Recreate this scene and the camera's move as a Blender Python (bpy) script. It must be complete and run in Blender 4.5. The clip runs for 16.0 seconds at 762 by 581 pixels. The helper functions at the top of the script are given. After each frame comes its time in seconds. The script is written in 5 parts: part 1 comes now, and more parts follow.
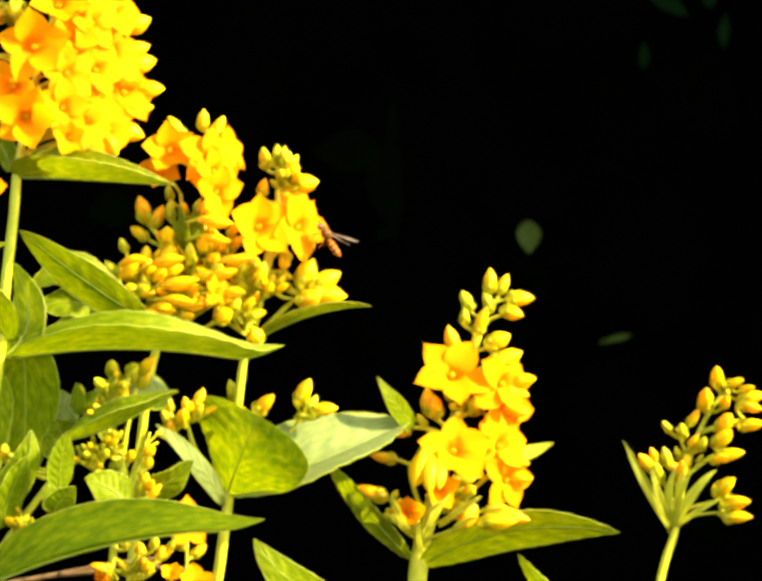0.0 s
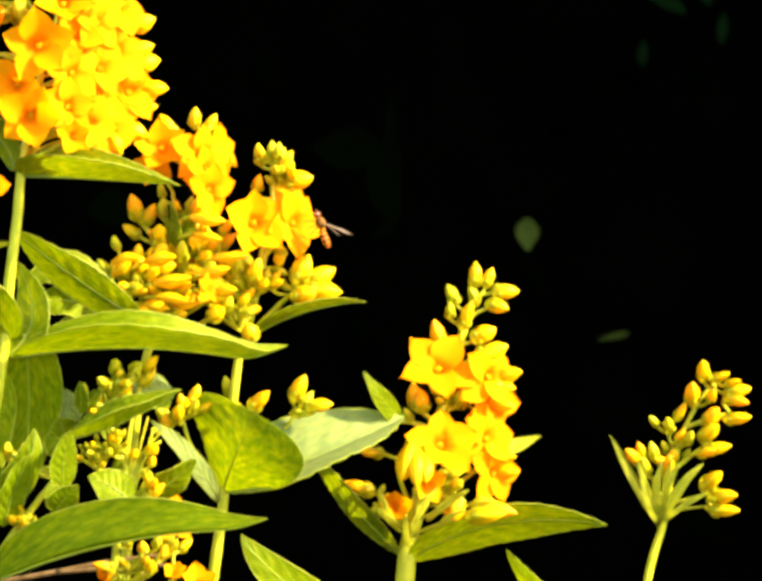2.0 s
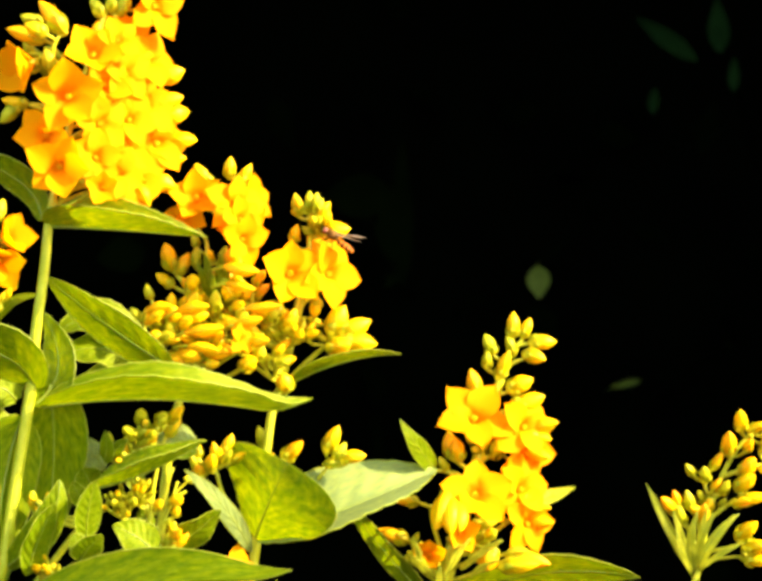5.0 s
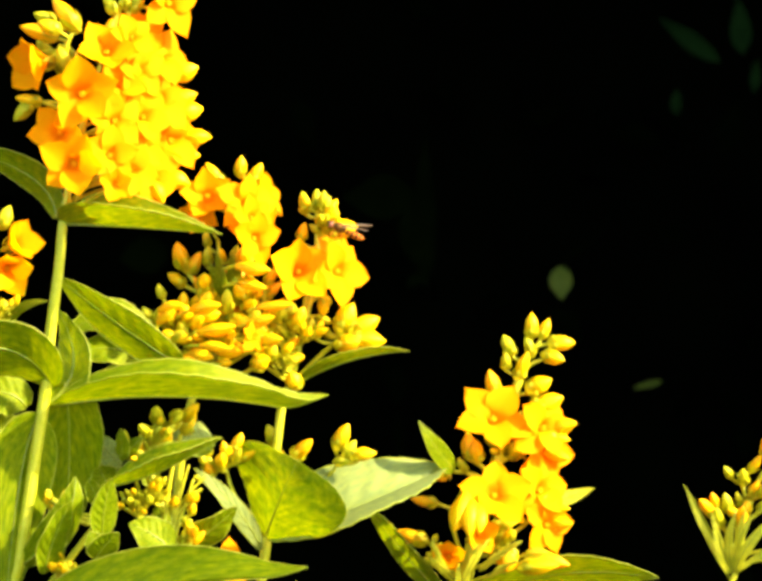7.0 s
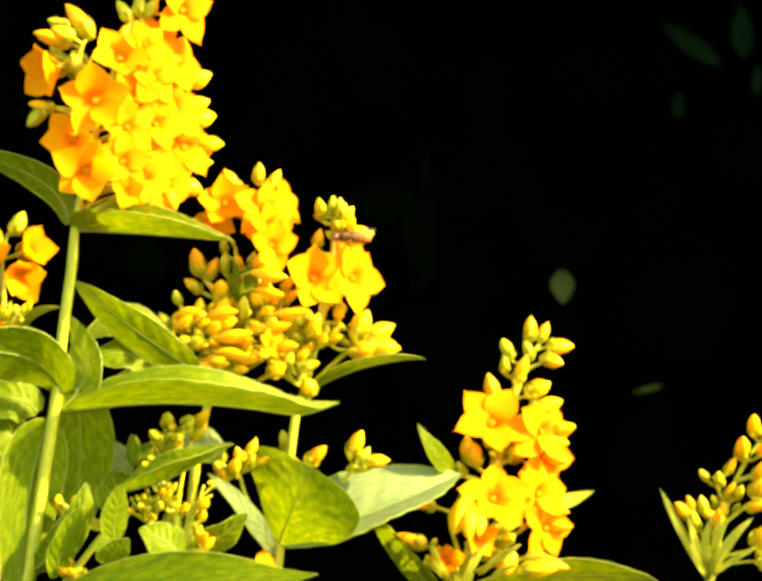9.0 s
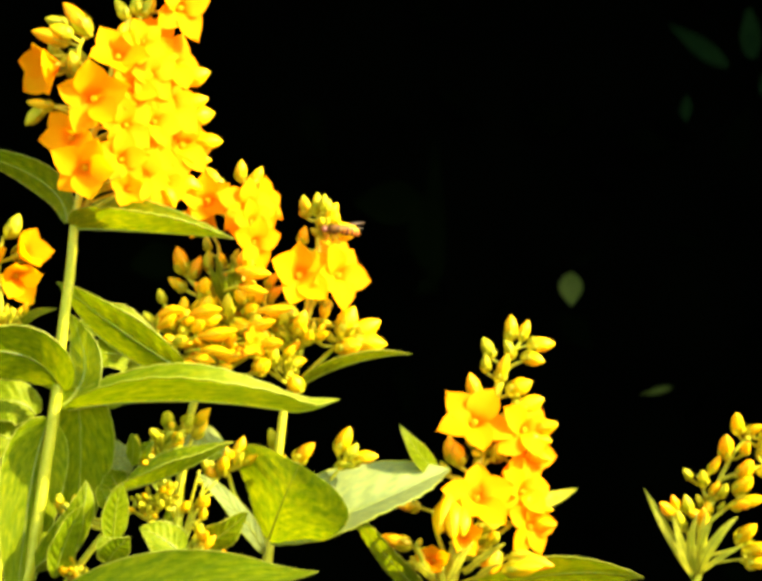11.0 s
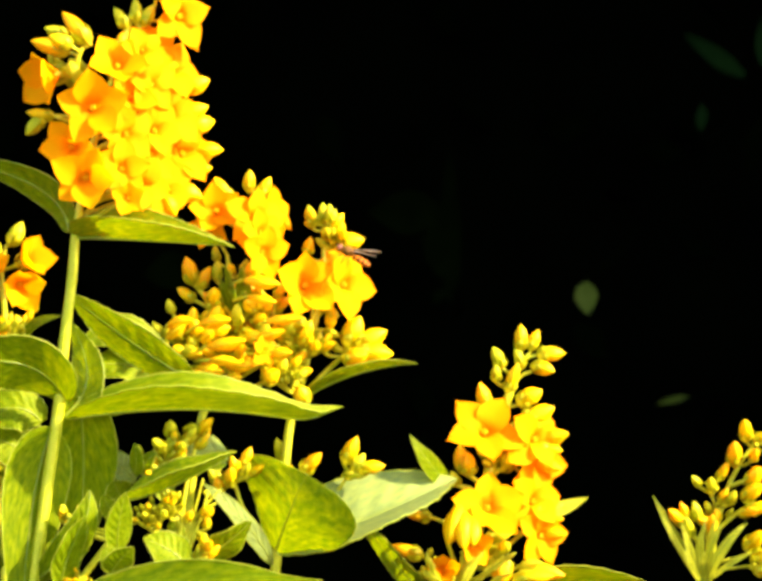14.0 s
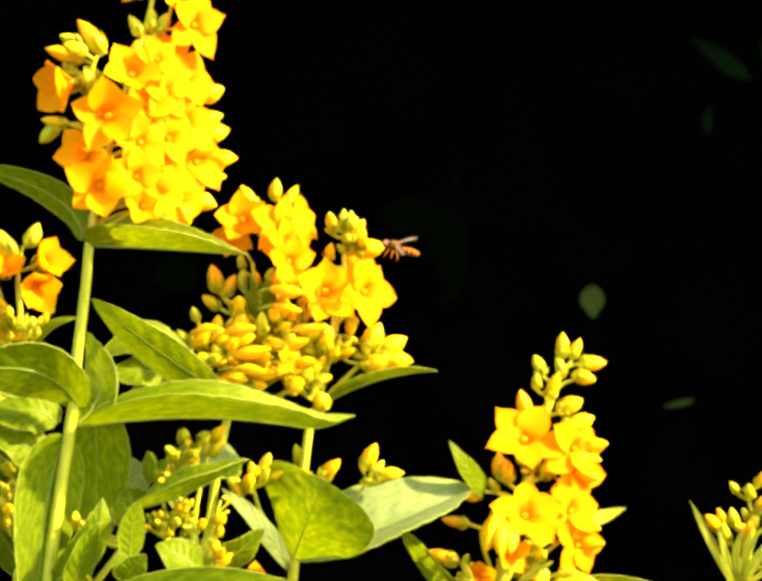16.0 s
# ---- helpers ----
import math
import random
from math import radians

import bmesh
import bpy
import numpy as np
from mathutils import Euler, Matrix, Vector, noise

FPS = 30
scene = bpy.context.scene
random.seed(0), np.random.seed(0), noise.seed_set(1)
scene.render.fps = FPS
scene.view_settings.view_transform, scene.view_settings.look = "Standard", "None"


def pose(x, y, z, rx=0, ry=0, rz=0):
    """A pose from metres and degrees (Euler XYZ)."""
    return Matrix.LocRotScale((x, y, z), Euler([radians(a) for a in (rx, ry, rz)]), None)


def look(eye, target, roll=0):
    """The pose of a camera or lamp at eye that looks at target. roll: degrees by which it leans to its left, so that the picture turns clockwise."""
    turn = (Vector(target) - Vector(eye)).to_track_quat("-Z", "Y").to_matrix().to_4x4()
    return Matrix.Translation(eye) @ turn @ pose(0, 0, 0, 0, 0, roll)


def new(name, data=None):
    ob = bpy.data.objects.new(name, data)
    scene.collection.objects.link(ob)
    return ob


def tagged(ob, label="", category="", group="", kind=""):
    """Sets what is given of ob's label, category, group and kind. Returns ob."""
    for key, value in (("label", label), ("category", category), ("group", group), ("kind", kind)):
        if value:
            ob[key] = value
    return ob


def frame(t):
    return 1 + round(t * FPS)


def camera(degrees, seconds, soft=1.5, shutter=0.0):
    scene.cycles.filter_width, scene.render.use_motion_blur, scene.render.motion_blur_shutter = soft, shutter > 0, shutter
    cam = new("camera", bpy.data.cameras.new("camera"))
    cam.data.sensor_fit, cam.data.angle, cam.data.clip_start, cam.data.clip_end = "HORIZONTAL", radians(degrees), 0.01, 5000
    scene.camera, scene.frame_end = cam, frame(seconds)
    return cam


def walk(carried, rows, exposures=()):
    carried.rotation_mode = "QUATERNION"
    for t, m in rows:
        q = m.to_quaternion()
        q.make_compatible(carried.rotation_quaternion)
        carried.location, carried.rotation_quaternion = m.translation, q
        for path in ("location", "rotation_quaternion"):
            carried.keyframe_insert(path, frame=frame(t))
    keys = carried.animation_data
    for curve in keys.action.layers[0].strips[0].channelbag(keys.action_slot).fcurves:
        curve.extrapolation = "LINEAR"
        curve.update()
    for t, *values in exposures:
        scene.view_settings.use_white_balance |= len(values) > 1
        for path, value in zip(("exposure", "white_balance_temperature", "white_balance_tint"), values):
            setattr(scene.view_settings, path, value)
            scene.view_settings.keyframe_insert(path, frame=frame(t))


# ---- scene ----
# A bed of yellow loosestrife in low sun before a deeply shaded hedge; a hoverfly feeds on it.

# ---- camera ----
EYE = (0.0, -2.2, 0.5)
TURNS = (
    (0.0, 0.000, 0.000), (0.5, 0.004, -0.026), (1.0, 0.004, -0.022), (1.5, 0.004, -0.026), (2.0, -0.013, -0.022), (2.5, -0.017, -0.017),
    (3.0, -0.009, -0.013), (3.3, 0.004, 0.004), (3.5, 0.017, 0.360), (4.0, 0.017, 0.395), (4.5, 0.030, 0.382), (5.0, 0.087, 0.404),
    (5.2, 0.152, 0.399), (7.3, 0.286, 0.417), (7.5, 0.286, 0.425), (8.0, 0.291, 0.430), (8.5, 0.300, 0.434), (9.0, 0.300, 0.447),
    (9.2, 0.304, 0.443), (11.3, 0.382, 0.469), (11.5, 0.386, 0.473), (12.0, 0.404, 0.490), (12.5, 0.404, 0.490), (13.0, 0.430, 0.504),
    (13.5, 0.473, 0.530), (14.0, 0.512, 0.547), (14.5, 0.551, 0.556), (15.0, 0.556, 0.577), (15.5, 0.564, 0.577), (16.0, 0.569, 0.577),
)
cam = camera(6.796, 16.0, soft=3.8)
cam.data.dof.use_dof, cam.data.dof.focus_distance, cam.data.dof.aperture_fstop = True, 2.2, 56.0
walk(cam, [(t, pose(*EYE, 90 + up, 0, left)) for t, left, up in TURNS], exposures=[(0, 2.35), (16, 2.35)])

# ---- light ----
SUN_TO = Vector((0.79, -0.30, 0.55)).normalized()
world = bpy.data.worlds.new("sky")
scene.world = world
world.use_nodes = True
wn = world.node_tree.nodes
sky = wn.new("ShaderNodeTexSky")
sky.sky_type, sky.sun_disc = "NISHITA", False
sky.sun_elevation = math.asin(SUN_TO.z)
sky.sun_rotation = math.atan2(SUN_TO.x, SUN_TO.y)
world.node_tree.links.new(sky.outputs[0], wn["Background"].inputs[0])
wn["Background"].inputs[1].default_value = 0.15
sun_data = bpy.data.lights.new("sun", "SUN")
sun_data.energy, sun_data.angle, sun_data.color = 3.8, radians(0.5), (1.0, 0.86, 0.64)
sun = new("sun", sun_data)
sun.matrix_world = look(SUN_TO * 10, (0, 0, 0))

# ---- materials ----


class Shader:
    """A node material that is put together step by step."""

    def __init__(self, name):
        self.mat = bpy.data.materials.new(name)
        self.mat.use_nodes = True
        self.tree = self.mat.node_tree
        self.tree.nodes.clear()
        self.out = self.node("ShaderNodeOutputMaterial")

    def node(self, kind, **inputs):
        n = self.tree.nodes.new(kind)
        for key, value in inputs.items():
            key = key.replace("_", " ")
            if hasattr(value, "is_output"):
                self.tree.links.new(value, n.inputs[key])
            else:
                n.inputs[key].default_value = value
        return n

    def link(self, a, b):
        self.tree.links.new(a, b)

    def ramp(self, fac, *stops):
        n = self.tree.nodes.new("ShaderNodeValToRGB")
        self.link(fac, n.inputs[0])
        e = n.color_ramp.elements
        while len(e) < len(stops):
            e.new(0.5)
        for i, (at, col) in enumerate(stops):
            e[i].position, e[i].color = at, (*col, 1)
        return n.outputs[0]

    def noise(self, vector, scale, detail=3.0):
        n = self.node("ShaderNodeTexNoise", Scale=scale, Detail=detail)
        if vector is not None:
            self.link(vector, n.inputs["Vector"])
        return n.outputs[0]

    def mix(self, fac, a, b, blend="MIX"):
        n = self.tree.nodes.new("ShaderNodeMix")
        n.data_type, n.blend_type = "RGBA", blend
        for socket, value in ((n.inputs[0], fac), (n.inputs[6], a), (n.inputs[7], b)):
            if hasattr(value, "is_output"):
                self.link(value, socket)
            else:
                socket.default_value = value if isinstance(value, float) else (*value, 1)
        return n.outputs[2]

    def calc(self, op, a, b=0.0):
        n = self.tree.nodes.new("ShaderNodeMath")
        n.operation = op
        for socket, value in ((n.inputs[0], a), (n.inputs[1], b)):
            if hasattr(value, "is_output"):
                self.link(value, socket)
            else:
                socket.default_value = value
        return n.outputs[0]

    def finish(self, color, rough=0.5, sheer=0.0, glow=None, bump=None, strength=0.3, spec=0.5, metal=0.0, gloss=(1.0, 1.0, 1.0)):
        p = self.node("ShaderNodeBsdfPrincipled", Roughness=rough, Metallic=metal)
        p.inputs["Specular IOR Level"].default_value = spec
        p.inputs["Specular Tint"].default_value = (*gloss, 1)
        if hasattr(color, "is_output"):
            self.link(color, p.inputs["Base Color"])
        else:
            p.inputs["Base Color"].default_value = (*color, 1)
        if bump is not None:
            b = self.node("ShaderNodeBump", Strength=strength, Distance=0.0006, Height=bump)
            self.link(b.outputs[0], p.inputs["Normal"])
        last = p.outputs[0]
        if sheer > 0:
            t = self.node("ShaderNodeBsdfTranslucent")
            if glow is not None:
                self.link(glow, t.inputs[0])
            elif hasattr(color, "is_output"):
                self.link(color, t.inputs[0])
            else:
                t.inputs[0].default_value = (*color, 1)
            m = self.node("ShaderNodeMixShader", Fac=sheer)
            self.link(last, m.inputs[1])
            self.link(t.outputs[0], m.inputs[2])
            last = m.outputs[0]
        self.link(last, self.out.inputs[0])
        return self.mat


def petal_material(name, throat, rim):
    """Yellow petals with an orange throat of the given reach; rim: the green in their yellow."""
    s = Shader(name)
    obj = s.node("ShaderNodeTexCoord").outputs["Object"]
    length = s.node("ShaderNodeVectorMath")
    length.operation = "LENGTH"
    s.link(obj, length.inputs[0])
    n = s.noise(obj, 7.0)
    far = s.calc("ADD", length.outputs["Value"], s.calc("MULTIPLY", s.calc("SUBTRACT", n, 0.5), 0.20))
    col = s.ramp(far, (throat, (0.88, 0.20, 0.0)), (throat + 0.14, (0.90, 0.27, 0.0)), (throat + 0.24, (0.92, rim - 0.01, 0.0)), (1.0, (0.93, rim, 0.0)))
    fine = s.noise(obj, 30.0)
    col = s.mix(s.calc("MULTIPLY", fine, 0.16), col, (0.91, rim, 0.0))
    glow = s.mix(0.7, col, (0.95, rim + 0.14, 0.0))
    return s.finish(col, 0.7, 0.5, glow=glow, bump=fine, strength=0.08, spec=0.04)


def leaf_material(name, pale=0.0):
    """Leaf blades; pale: how much of a bright glossy sheen is mixed into their colour."""
    s = Shader(name)
    uv = s.node("ShaderNodeTexCoord").outputs["UV"]
    obj = s.node("ShaderNodeTexCoord").outputs["Object"]
    sep = s.node("ShaderNodeSeparateXYZ", Vector=uv)
    along, across = sep.outputs[0], s.calc("ABSOLUTE", s.calc("SUBTRACT", sep.outputs[1], 0.5))
    phase = s.calc("SUBTRACT", s.calc("MULTIPLY", along, 54.0), s.calc("MULTIPLY", across, 30.0))
    wave = s.calc("SINE", s.calc("ADD", phase, s.calc("MULTIPLY", s.noise(obj, 90.0), 3.0)))
    vein = s.calc("POWER", s.calc("ADD", s.calc("MULTIPLY", wave, 0.5), 0.5), 7.0)
    rnd = s.node("ShaderNodeObjectInfo").outputs["Random"]
    cell = s.node("ShaderNodeCombineXYZ", X=s.calc("MULTIPLY", phase, 0.34), Y=s.calc("MULTIPLY", sep.outputs[1], 17.0), Z=s.calc("MULTIPLY", rnd, 30.0))
    quilt = s.noise(cell.outputs[0], 1.0, 2.0)
    patch = s.mix(0.25, quilt, s.noise(obj, 420.0, 4.0))
    base = s.ramp(patch, (0.28, (0.085, 0.150, 0.0)), (0.5, (0.150, 0.206, 0.0)), (0.74, (0.23, 0.275, 0.0)))
    base = s.mix(s.calc("MULTIPLY", rnd, 0.35), base, (0.165, 0.22, 0.0))
    col = s.mix(s.calc("MULTIPLY", vein, 0.16), base, (0.25, 0.32, 0.02))
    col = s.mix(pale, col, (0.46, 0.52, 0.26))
    glow = s.mix(0.25, s.ramp(patch, (0.32, (0.14, 0.225, 0.0)), (0.50, (0.262, 0.32, 0.0)), (0.66, (0.50, 0.50, 0.0))), col)
    return s.finish(col, 0.5, 0.5, glow=glow, bump=s.calc("ADD", s.calc("MULTIPLY", wave, 0.13), patch), strength=0.36, spec=0.36, gloss=(1.0, 0.98, 0.12))


def speckled(name, low, high, scale, rough=0.5, sheer=0.0, strength=0.3, spec=0.5, metal=0.0):
    s = Shader(name)
    obj = s.node("ShaderNodeTexCoord").outputs["Object"]
    n = s.noise(obj, scale, 4.0)
    rnd = s.node("ShaderNodeObjectInfo").outputs["Random"]
    col = s.ramp(n, (0.32, low), (0.68, high))
    col = s.mix(s.calc("MULTIPLY", rnd, 0.25), col, tuple(0.5 * (a + b) for a, b in zip(low, high)))
    return s.finish(col, rough, sheer, bump=n, strength=strength, spec=spec, metal=metal)


def bud_material(name, base_col, tip_col):
    """Buds run from a green foot to a coloured tip along their length."""
    s = Shader(name)
    obj = s.node("ShaderNodeTexCoord").outputs["Object"]
    z = s.node("ShaderNodeSeparateXYZ", Vector=obj).outputs[2]
    n = s.noise(obj, 6.0)
    far = s.calc("ADD", z, s.calc("MULTIPLY", s.calc("SUBTRACT", n, 0.5), 0.4))
    col = s.ramp(far, (0.15, base_col), (0.75, tip_col))
    return s.finish(col, 0.45, 0.25, bump=n, strength=0.2, spec=0.15)


# Rim yellows differ for light: deeper on sunlit open flowers, lighter in shaded cups.
PETAL = petal_material("petal", 0.03, 0.335)
CUP_PETAL = petal_material("cup_petal", 0.22, 0.385)
LEAF = leaf_material("leaf")
# The same leaf with the sun and sky sheen painted into its colour.
SHEEN_BLADE = leaf_material("sheen_blade", 0.3)
STEM = speckled("stem", (0.46, 0.45, 0.0), (0.62, 0.56, 0.02), 300.0, 0.45, 0.15, spec=0.3)
MIDRIB = speckled("midrib", (0.19, 0.24, 0.0), (0.27, 0.30, 0.01), 300.0, 0.4, 0.15)
CALYX = speckled("calyx", (0.36, 0.36, 0.0), (0.60, 0.50, 0.01), 3.0, 0.45, 0.4, spec=0.25)
BUD_YELLOW = bud_material("bud_yellow", (0.58, 0.47, 0.0), (0.90, 0.53, 0.0))
BUD_ORANGE = bud_material("bud_orange", (0.66, 0.46, 0.0), (0.91, 0.42, 0.0))
BUD_GREEN = bud_material("bud_green", (0.30, 0.33, 0.0), (0.60, 0.52, 0.01))
COROLLA = bud_material("corolla", (0.90, 0.49, 0.0), (0.93, 0.56, 0.0))
BRACT = speckled("bract", (0.50, 0.50, 0.01), (0.66, 0.61, 0.03), 260.0, 0.5, 0.4, spec=0.3)
LIT_MARGIN = speckled("margin", (0.32, 0.36, 0.01), (0.46, 0.47, 0.03), 300.0, 0.5, 0.3, spec=0.4)
ANTHER = speckled("anther", (0.88, 0.42, 0.0), (0.92, 0.52, 0.0), 3.0, 0.6, spec=0.15)

# ---- mesh helpers ----
PLACE = {}


def part(name, mesh, material, parent, label="", at=None, kind=""):
    """Links a mesh as one object under a thing or a part; at is its pose in the world, by default its parent's."""
    ob = new(name, mesh)
    if material is not None and not mesh.materials:
        mesh.materials.append(material)
    if at is None:
        at = PLACE[parent] if parent is not None else Matrix()
    PLACE[ob] = at
    if parent is not None:
        ob.parent = parent
        ob.matrix_basis = PLACE[parent].inverted() @ at
    else:
        ob.matrix_basis = at
    return tagged(ob, label, kind=kind)


def mesh_of(name, verts, faces, uvs=None, smooth=True):
    me = bpy.data.meshes.new(name)
    me.from_pydata([tuple(v) for v in verts], [], faces)
    if uvs is not None:
        layer = me.uv_layers.new(name="uv")
        for loop in me.loops:
            layer.data[loop.index].uv = uvs[loop.vertex_index]
    me.polygons.foreach_set("use_smooth", [smooth] * len(me.polygons))
    me.update()
    return me


def glide(points, steps):
    """A smooth line through the given points."""
    pts = [points[0] * 2 - points[1], *points, points[-1] * 2 - points[-2]]
    line = []
    for i in range(1, len(pts) - 2):
        a, b, c, d = pts[i - 1:i + 3]
        for k in range(steps):
            u = k / steps
            line.append(0.5 * (2 * b + (c - a) * u + (2 * a - 5 * b + 4 * c - d) * u * u + (3 * b - a - 3 * c + d) * u ** 3))
    return [*line, points[-1]]


def tube(line, radius, sides=8, verts=None, faces=None):
    """A closed round bar along a line; radius(u) for u from 0 to 1."""
    verts, faces = ([], []) if verts is None else (verts, faces)
    first = len(verts)
    for i, p in enumerate(line):
        t = (line[min(i + 1, len(line) - 1)] - line[max(i - 1, 0)]).normalized()
        side = t.cross(Vector((0.13, 1, 0.21))).normalized()
        up = side.cross(t)
        r = radius(i / (len(line) - 1))
        for k in range(sides):
            a = 2 * math.pi * k / sides
            verts.append(p + r * (math.cos(a) * side + math.sin(a) * up))
    for i in range(len(line) - 1):
        for k in range(sides):
            a, b = first + i * sides + k, first + i * sides + (k + 1) % sides
            faces.append((a, b, b + sides, a + sides))
    faces.append(tuple(range(first + sides - 1, first - 1, -1)))
    faces.append(tuple(range(len(verts) - sides, len(verts))))
    return verts, faces


def mm(p):
    return Vector(p) * 0.001


def aim(direction, roll=0.0):
    """Turns local z to the direction."""
    return direction.to_track_quat("Z", "Y").to_matrix().to_4x4() @ Matrix.Rotation(roll, 4, "Z")


# ---- the parts of a loosestrife plant ----
def petal_mesh(openness, ruffle, seed):
    """A broad round-tipped petal of unit reach that springs from a short cup; openness 0 is a closed bell, 1 lies flat."""
    rng = random.Random(seed)
    rows, cols = 14, 8
    bend = [rng.uniform(-1, 1) for _ in range(5)]
    full = 0.435 - 0.06 * openness + 0.025 * bend[3]
    verts, faces = [], []
    out, up = 0.05, -0.02
    for i in range(rows + 1):
        s = i / rows
        if i:
            flare = min(1.0, max(0.0, (s - 0.10) / 0.38))
            flare = flare * flare * (3 - 2 * flare)
            lean = radians(62 + (76 - 78 * openness - 62) * flare) - 0.30 * openness * max(0.0, s - 0.7) * (1 + bend[4])
            out += math.cos(lean) / rows * 1.06
            up += math.sin(lean) / rows * 1.06
        half = 0.07 + (full - 0.07) * math.sin(0.5 * math.pi * min(1.0, s / 0.5)) ** 0.9
        if s > 0.46:
            half *= 1 - ((s - 0.46) / 0.54) ** (2.05 + 0.4 * bend[0])
        half = max(half, 0.006)
        for j in range(cols + 1):
            v = 2 * j / cols - 1
            wave = ruffle * s * s * (math.sin(2.4 * v + bend[0] * 3) * bend[1] + 0.5 * math.sin(4 * s + 1.6 * v + bend[2] * 3))
            keel = -0.030 * math.exp(-(v / 0.22) ** 2) * s * (1 - s)
            verts.append((out - 0.04 * v * v * s, v * half, up + 0.11 * v * v * half / 0.4 * (1 - 0.7 * s) + wave + keel))
    n = cols + 1
    for i in range(rows):
        for j in range(cols):
            a = i * n + j
            faces.append((a, a + 1, a + n + 1, a + n))
    return mesh_of("petal", verts, faces)


PETALS = {}
for level in (0.15, 0.45, 0.7, 0.9):
    PETALS[level] = [petal_mesh(level, 0.05, int(level * 100) + k) for k in range(4)]


def stamen_mesh():
    verts, faces = [], []
    for k in range(5):
        a = 2 * math.pi * k / 5 + 0.6
        foot, top = Vector((0.06 * math.cos(a), 0.06 * math.sin(a), 0.02)), Vector((0.06 * math.cos(a), 0.06 * math.sin(a), 0.16))
        tube([foot, (foot + top) / 2 + Vector((0, 0, 0.02)), top], lambda u: 0.022, 5, verts, faces)
        tip = [top + Vector((0.012 * math.cos(a + 1.6), 0.012 * math.sin(a + 1.6), 0.022)) * q for q in (-2, -1, 0, 1, 2)]
        tube(tip, lambda u: 0.008 + 0.02 * math.sin(math.pi * u), 6, verts, faces)
    tube([Vector((0, 0, 0)), Vector((0, 0, 0.2)), Vector((0.01, 0, 0.26))], lambda u: 0.018 - 0.008 * u, 6, verts, faces)
    tube([Vector((0, 0, -0.10)), Vector((0, 0, -0.04)), Vector((0, 0, 0.0))], lambda u: 0.07 - 0.04 * u, 10, verts, faces)
    return mesh_of("stamens", verts, faces)


def calyx_mesh(length, width, belly):
    """Five pointed sepals round a foot, local z towards the flower."""
    verts, faces = [], []
    for k in range(5):
        a = 2 * math.pi * k / 5
        m = Matrix.Rotation(a, 3, "Z")
        first = len(verts)
        for i in range(6):
            s = i / 5
            r = 0.05 + belly * math.sin(math.pi * min(1, 0.12 + 0.6 * s))
            half = width * math.sin(math.pi * (0.25 + 0.75 * s)) ** 0.8 if s < 1 else 0.004
            for v in (-1, -0.5, 0, 0.5, 1):
                verts.append(m @ Vector((r - 0.25 * half * v * v, v * half, length * s)))
        for i in range(5):
            for j in range(4):
                q = first + i * 5 + j
                faces.append((q, q + 1, q + 6, q + 5))
    first = len(verts)
    tube([Vector((0, 0, -0.10)), Vector((0, 0, 0)), Vector((0, 0, 0.08))], lambda u: 0.03 + 0.06 * math.sin(math.pi * (0.15 + 0.6 * u)), 8, verts, faces)
    return mesh_of("calyx", verts, faces)


def bud_mesh(seed, fat):
    """A pointed bud of unit length along z, its five petals still rolled together."""
    rows, sides = 11, 15
    verts, faces = [], []
    rng = random.Random(seed)
    bend = rng.uniform(-0.10, 0.10)
    for i in range(rows + 1):
        s = i / rows
        r = fat * math.sin(math.pi * (0.10 + 0.90 * s ** 1.1)) ** 0.85 if s < 1 else 0.006
        for k in range(sides):
            a = 2 * math.pi * k / sides
            rr = r * (1 + 0.10 * math.sin(5 * a + 2.4 * s))
            verts.append((rr * math.cos(a) + bend * s * s, rr * math.sin(a), s))
    for i in range(rows):
        for k in range(sides):
            a, b = i * sides + k, i * sides + (k + 1) % sides
            faces.append((a, b, b + sides, a + sides))
    faces.append(tuple(range(sides - 1, -1, -1)))
    faces.append(tuple(range(rows * sides, (rows + 1) * sides)))
    return mesh_of("bud", verts, faces)


STAMENS = stamen_mesh()
FLOWER_CALYX = calyx_mesh(0.5, 0.10, 0.24)
BUD_CALYX = calyx_mesh(0.52, 0.13, 0.232)
BUDS = {}
for shade in ("yellow", "orange", "green", "petal"):
    BUDS[shade] = [bud_mesh(k, 0.20 + 0.02 * k) for k in range(3)]
BUD_PAINT = {"yellow": BUD_YELLOW, "orange": BUD_ORANGE, "green": BUD_GREEN, "petal": COROLLA}


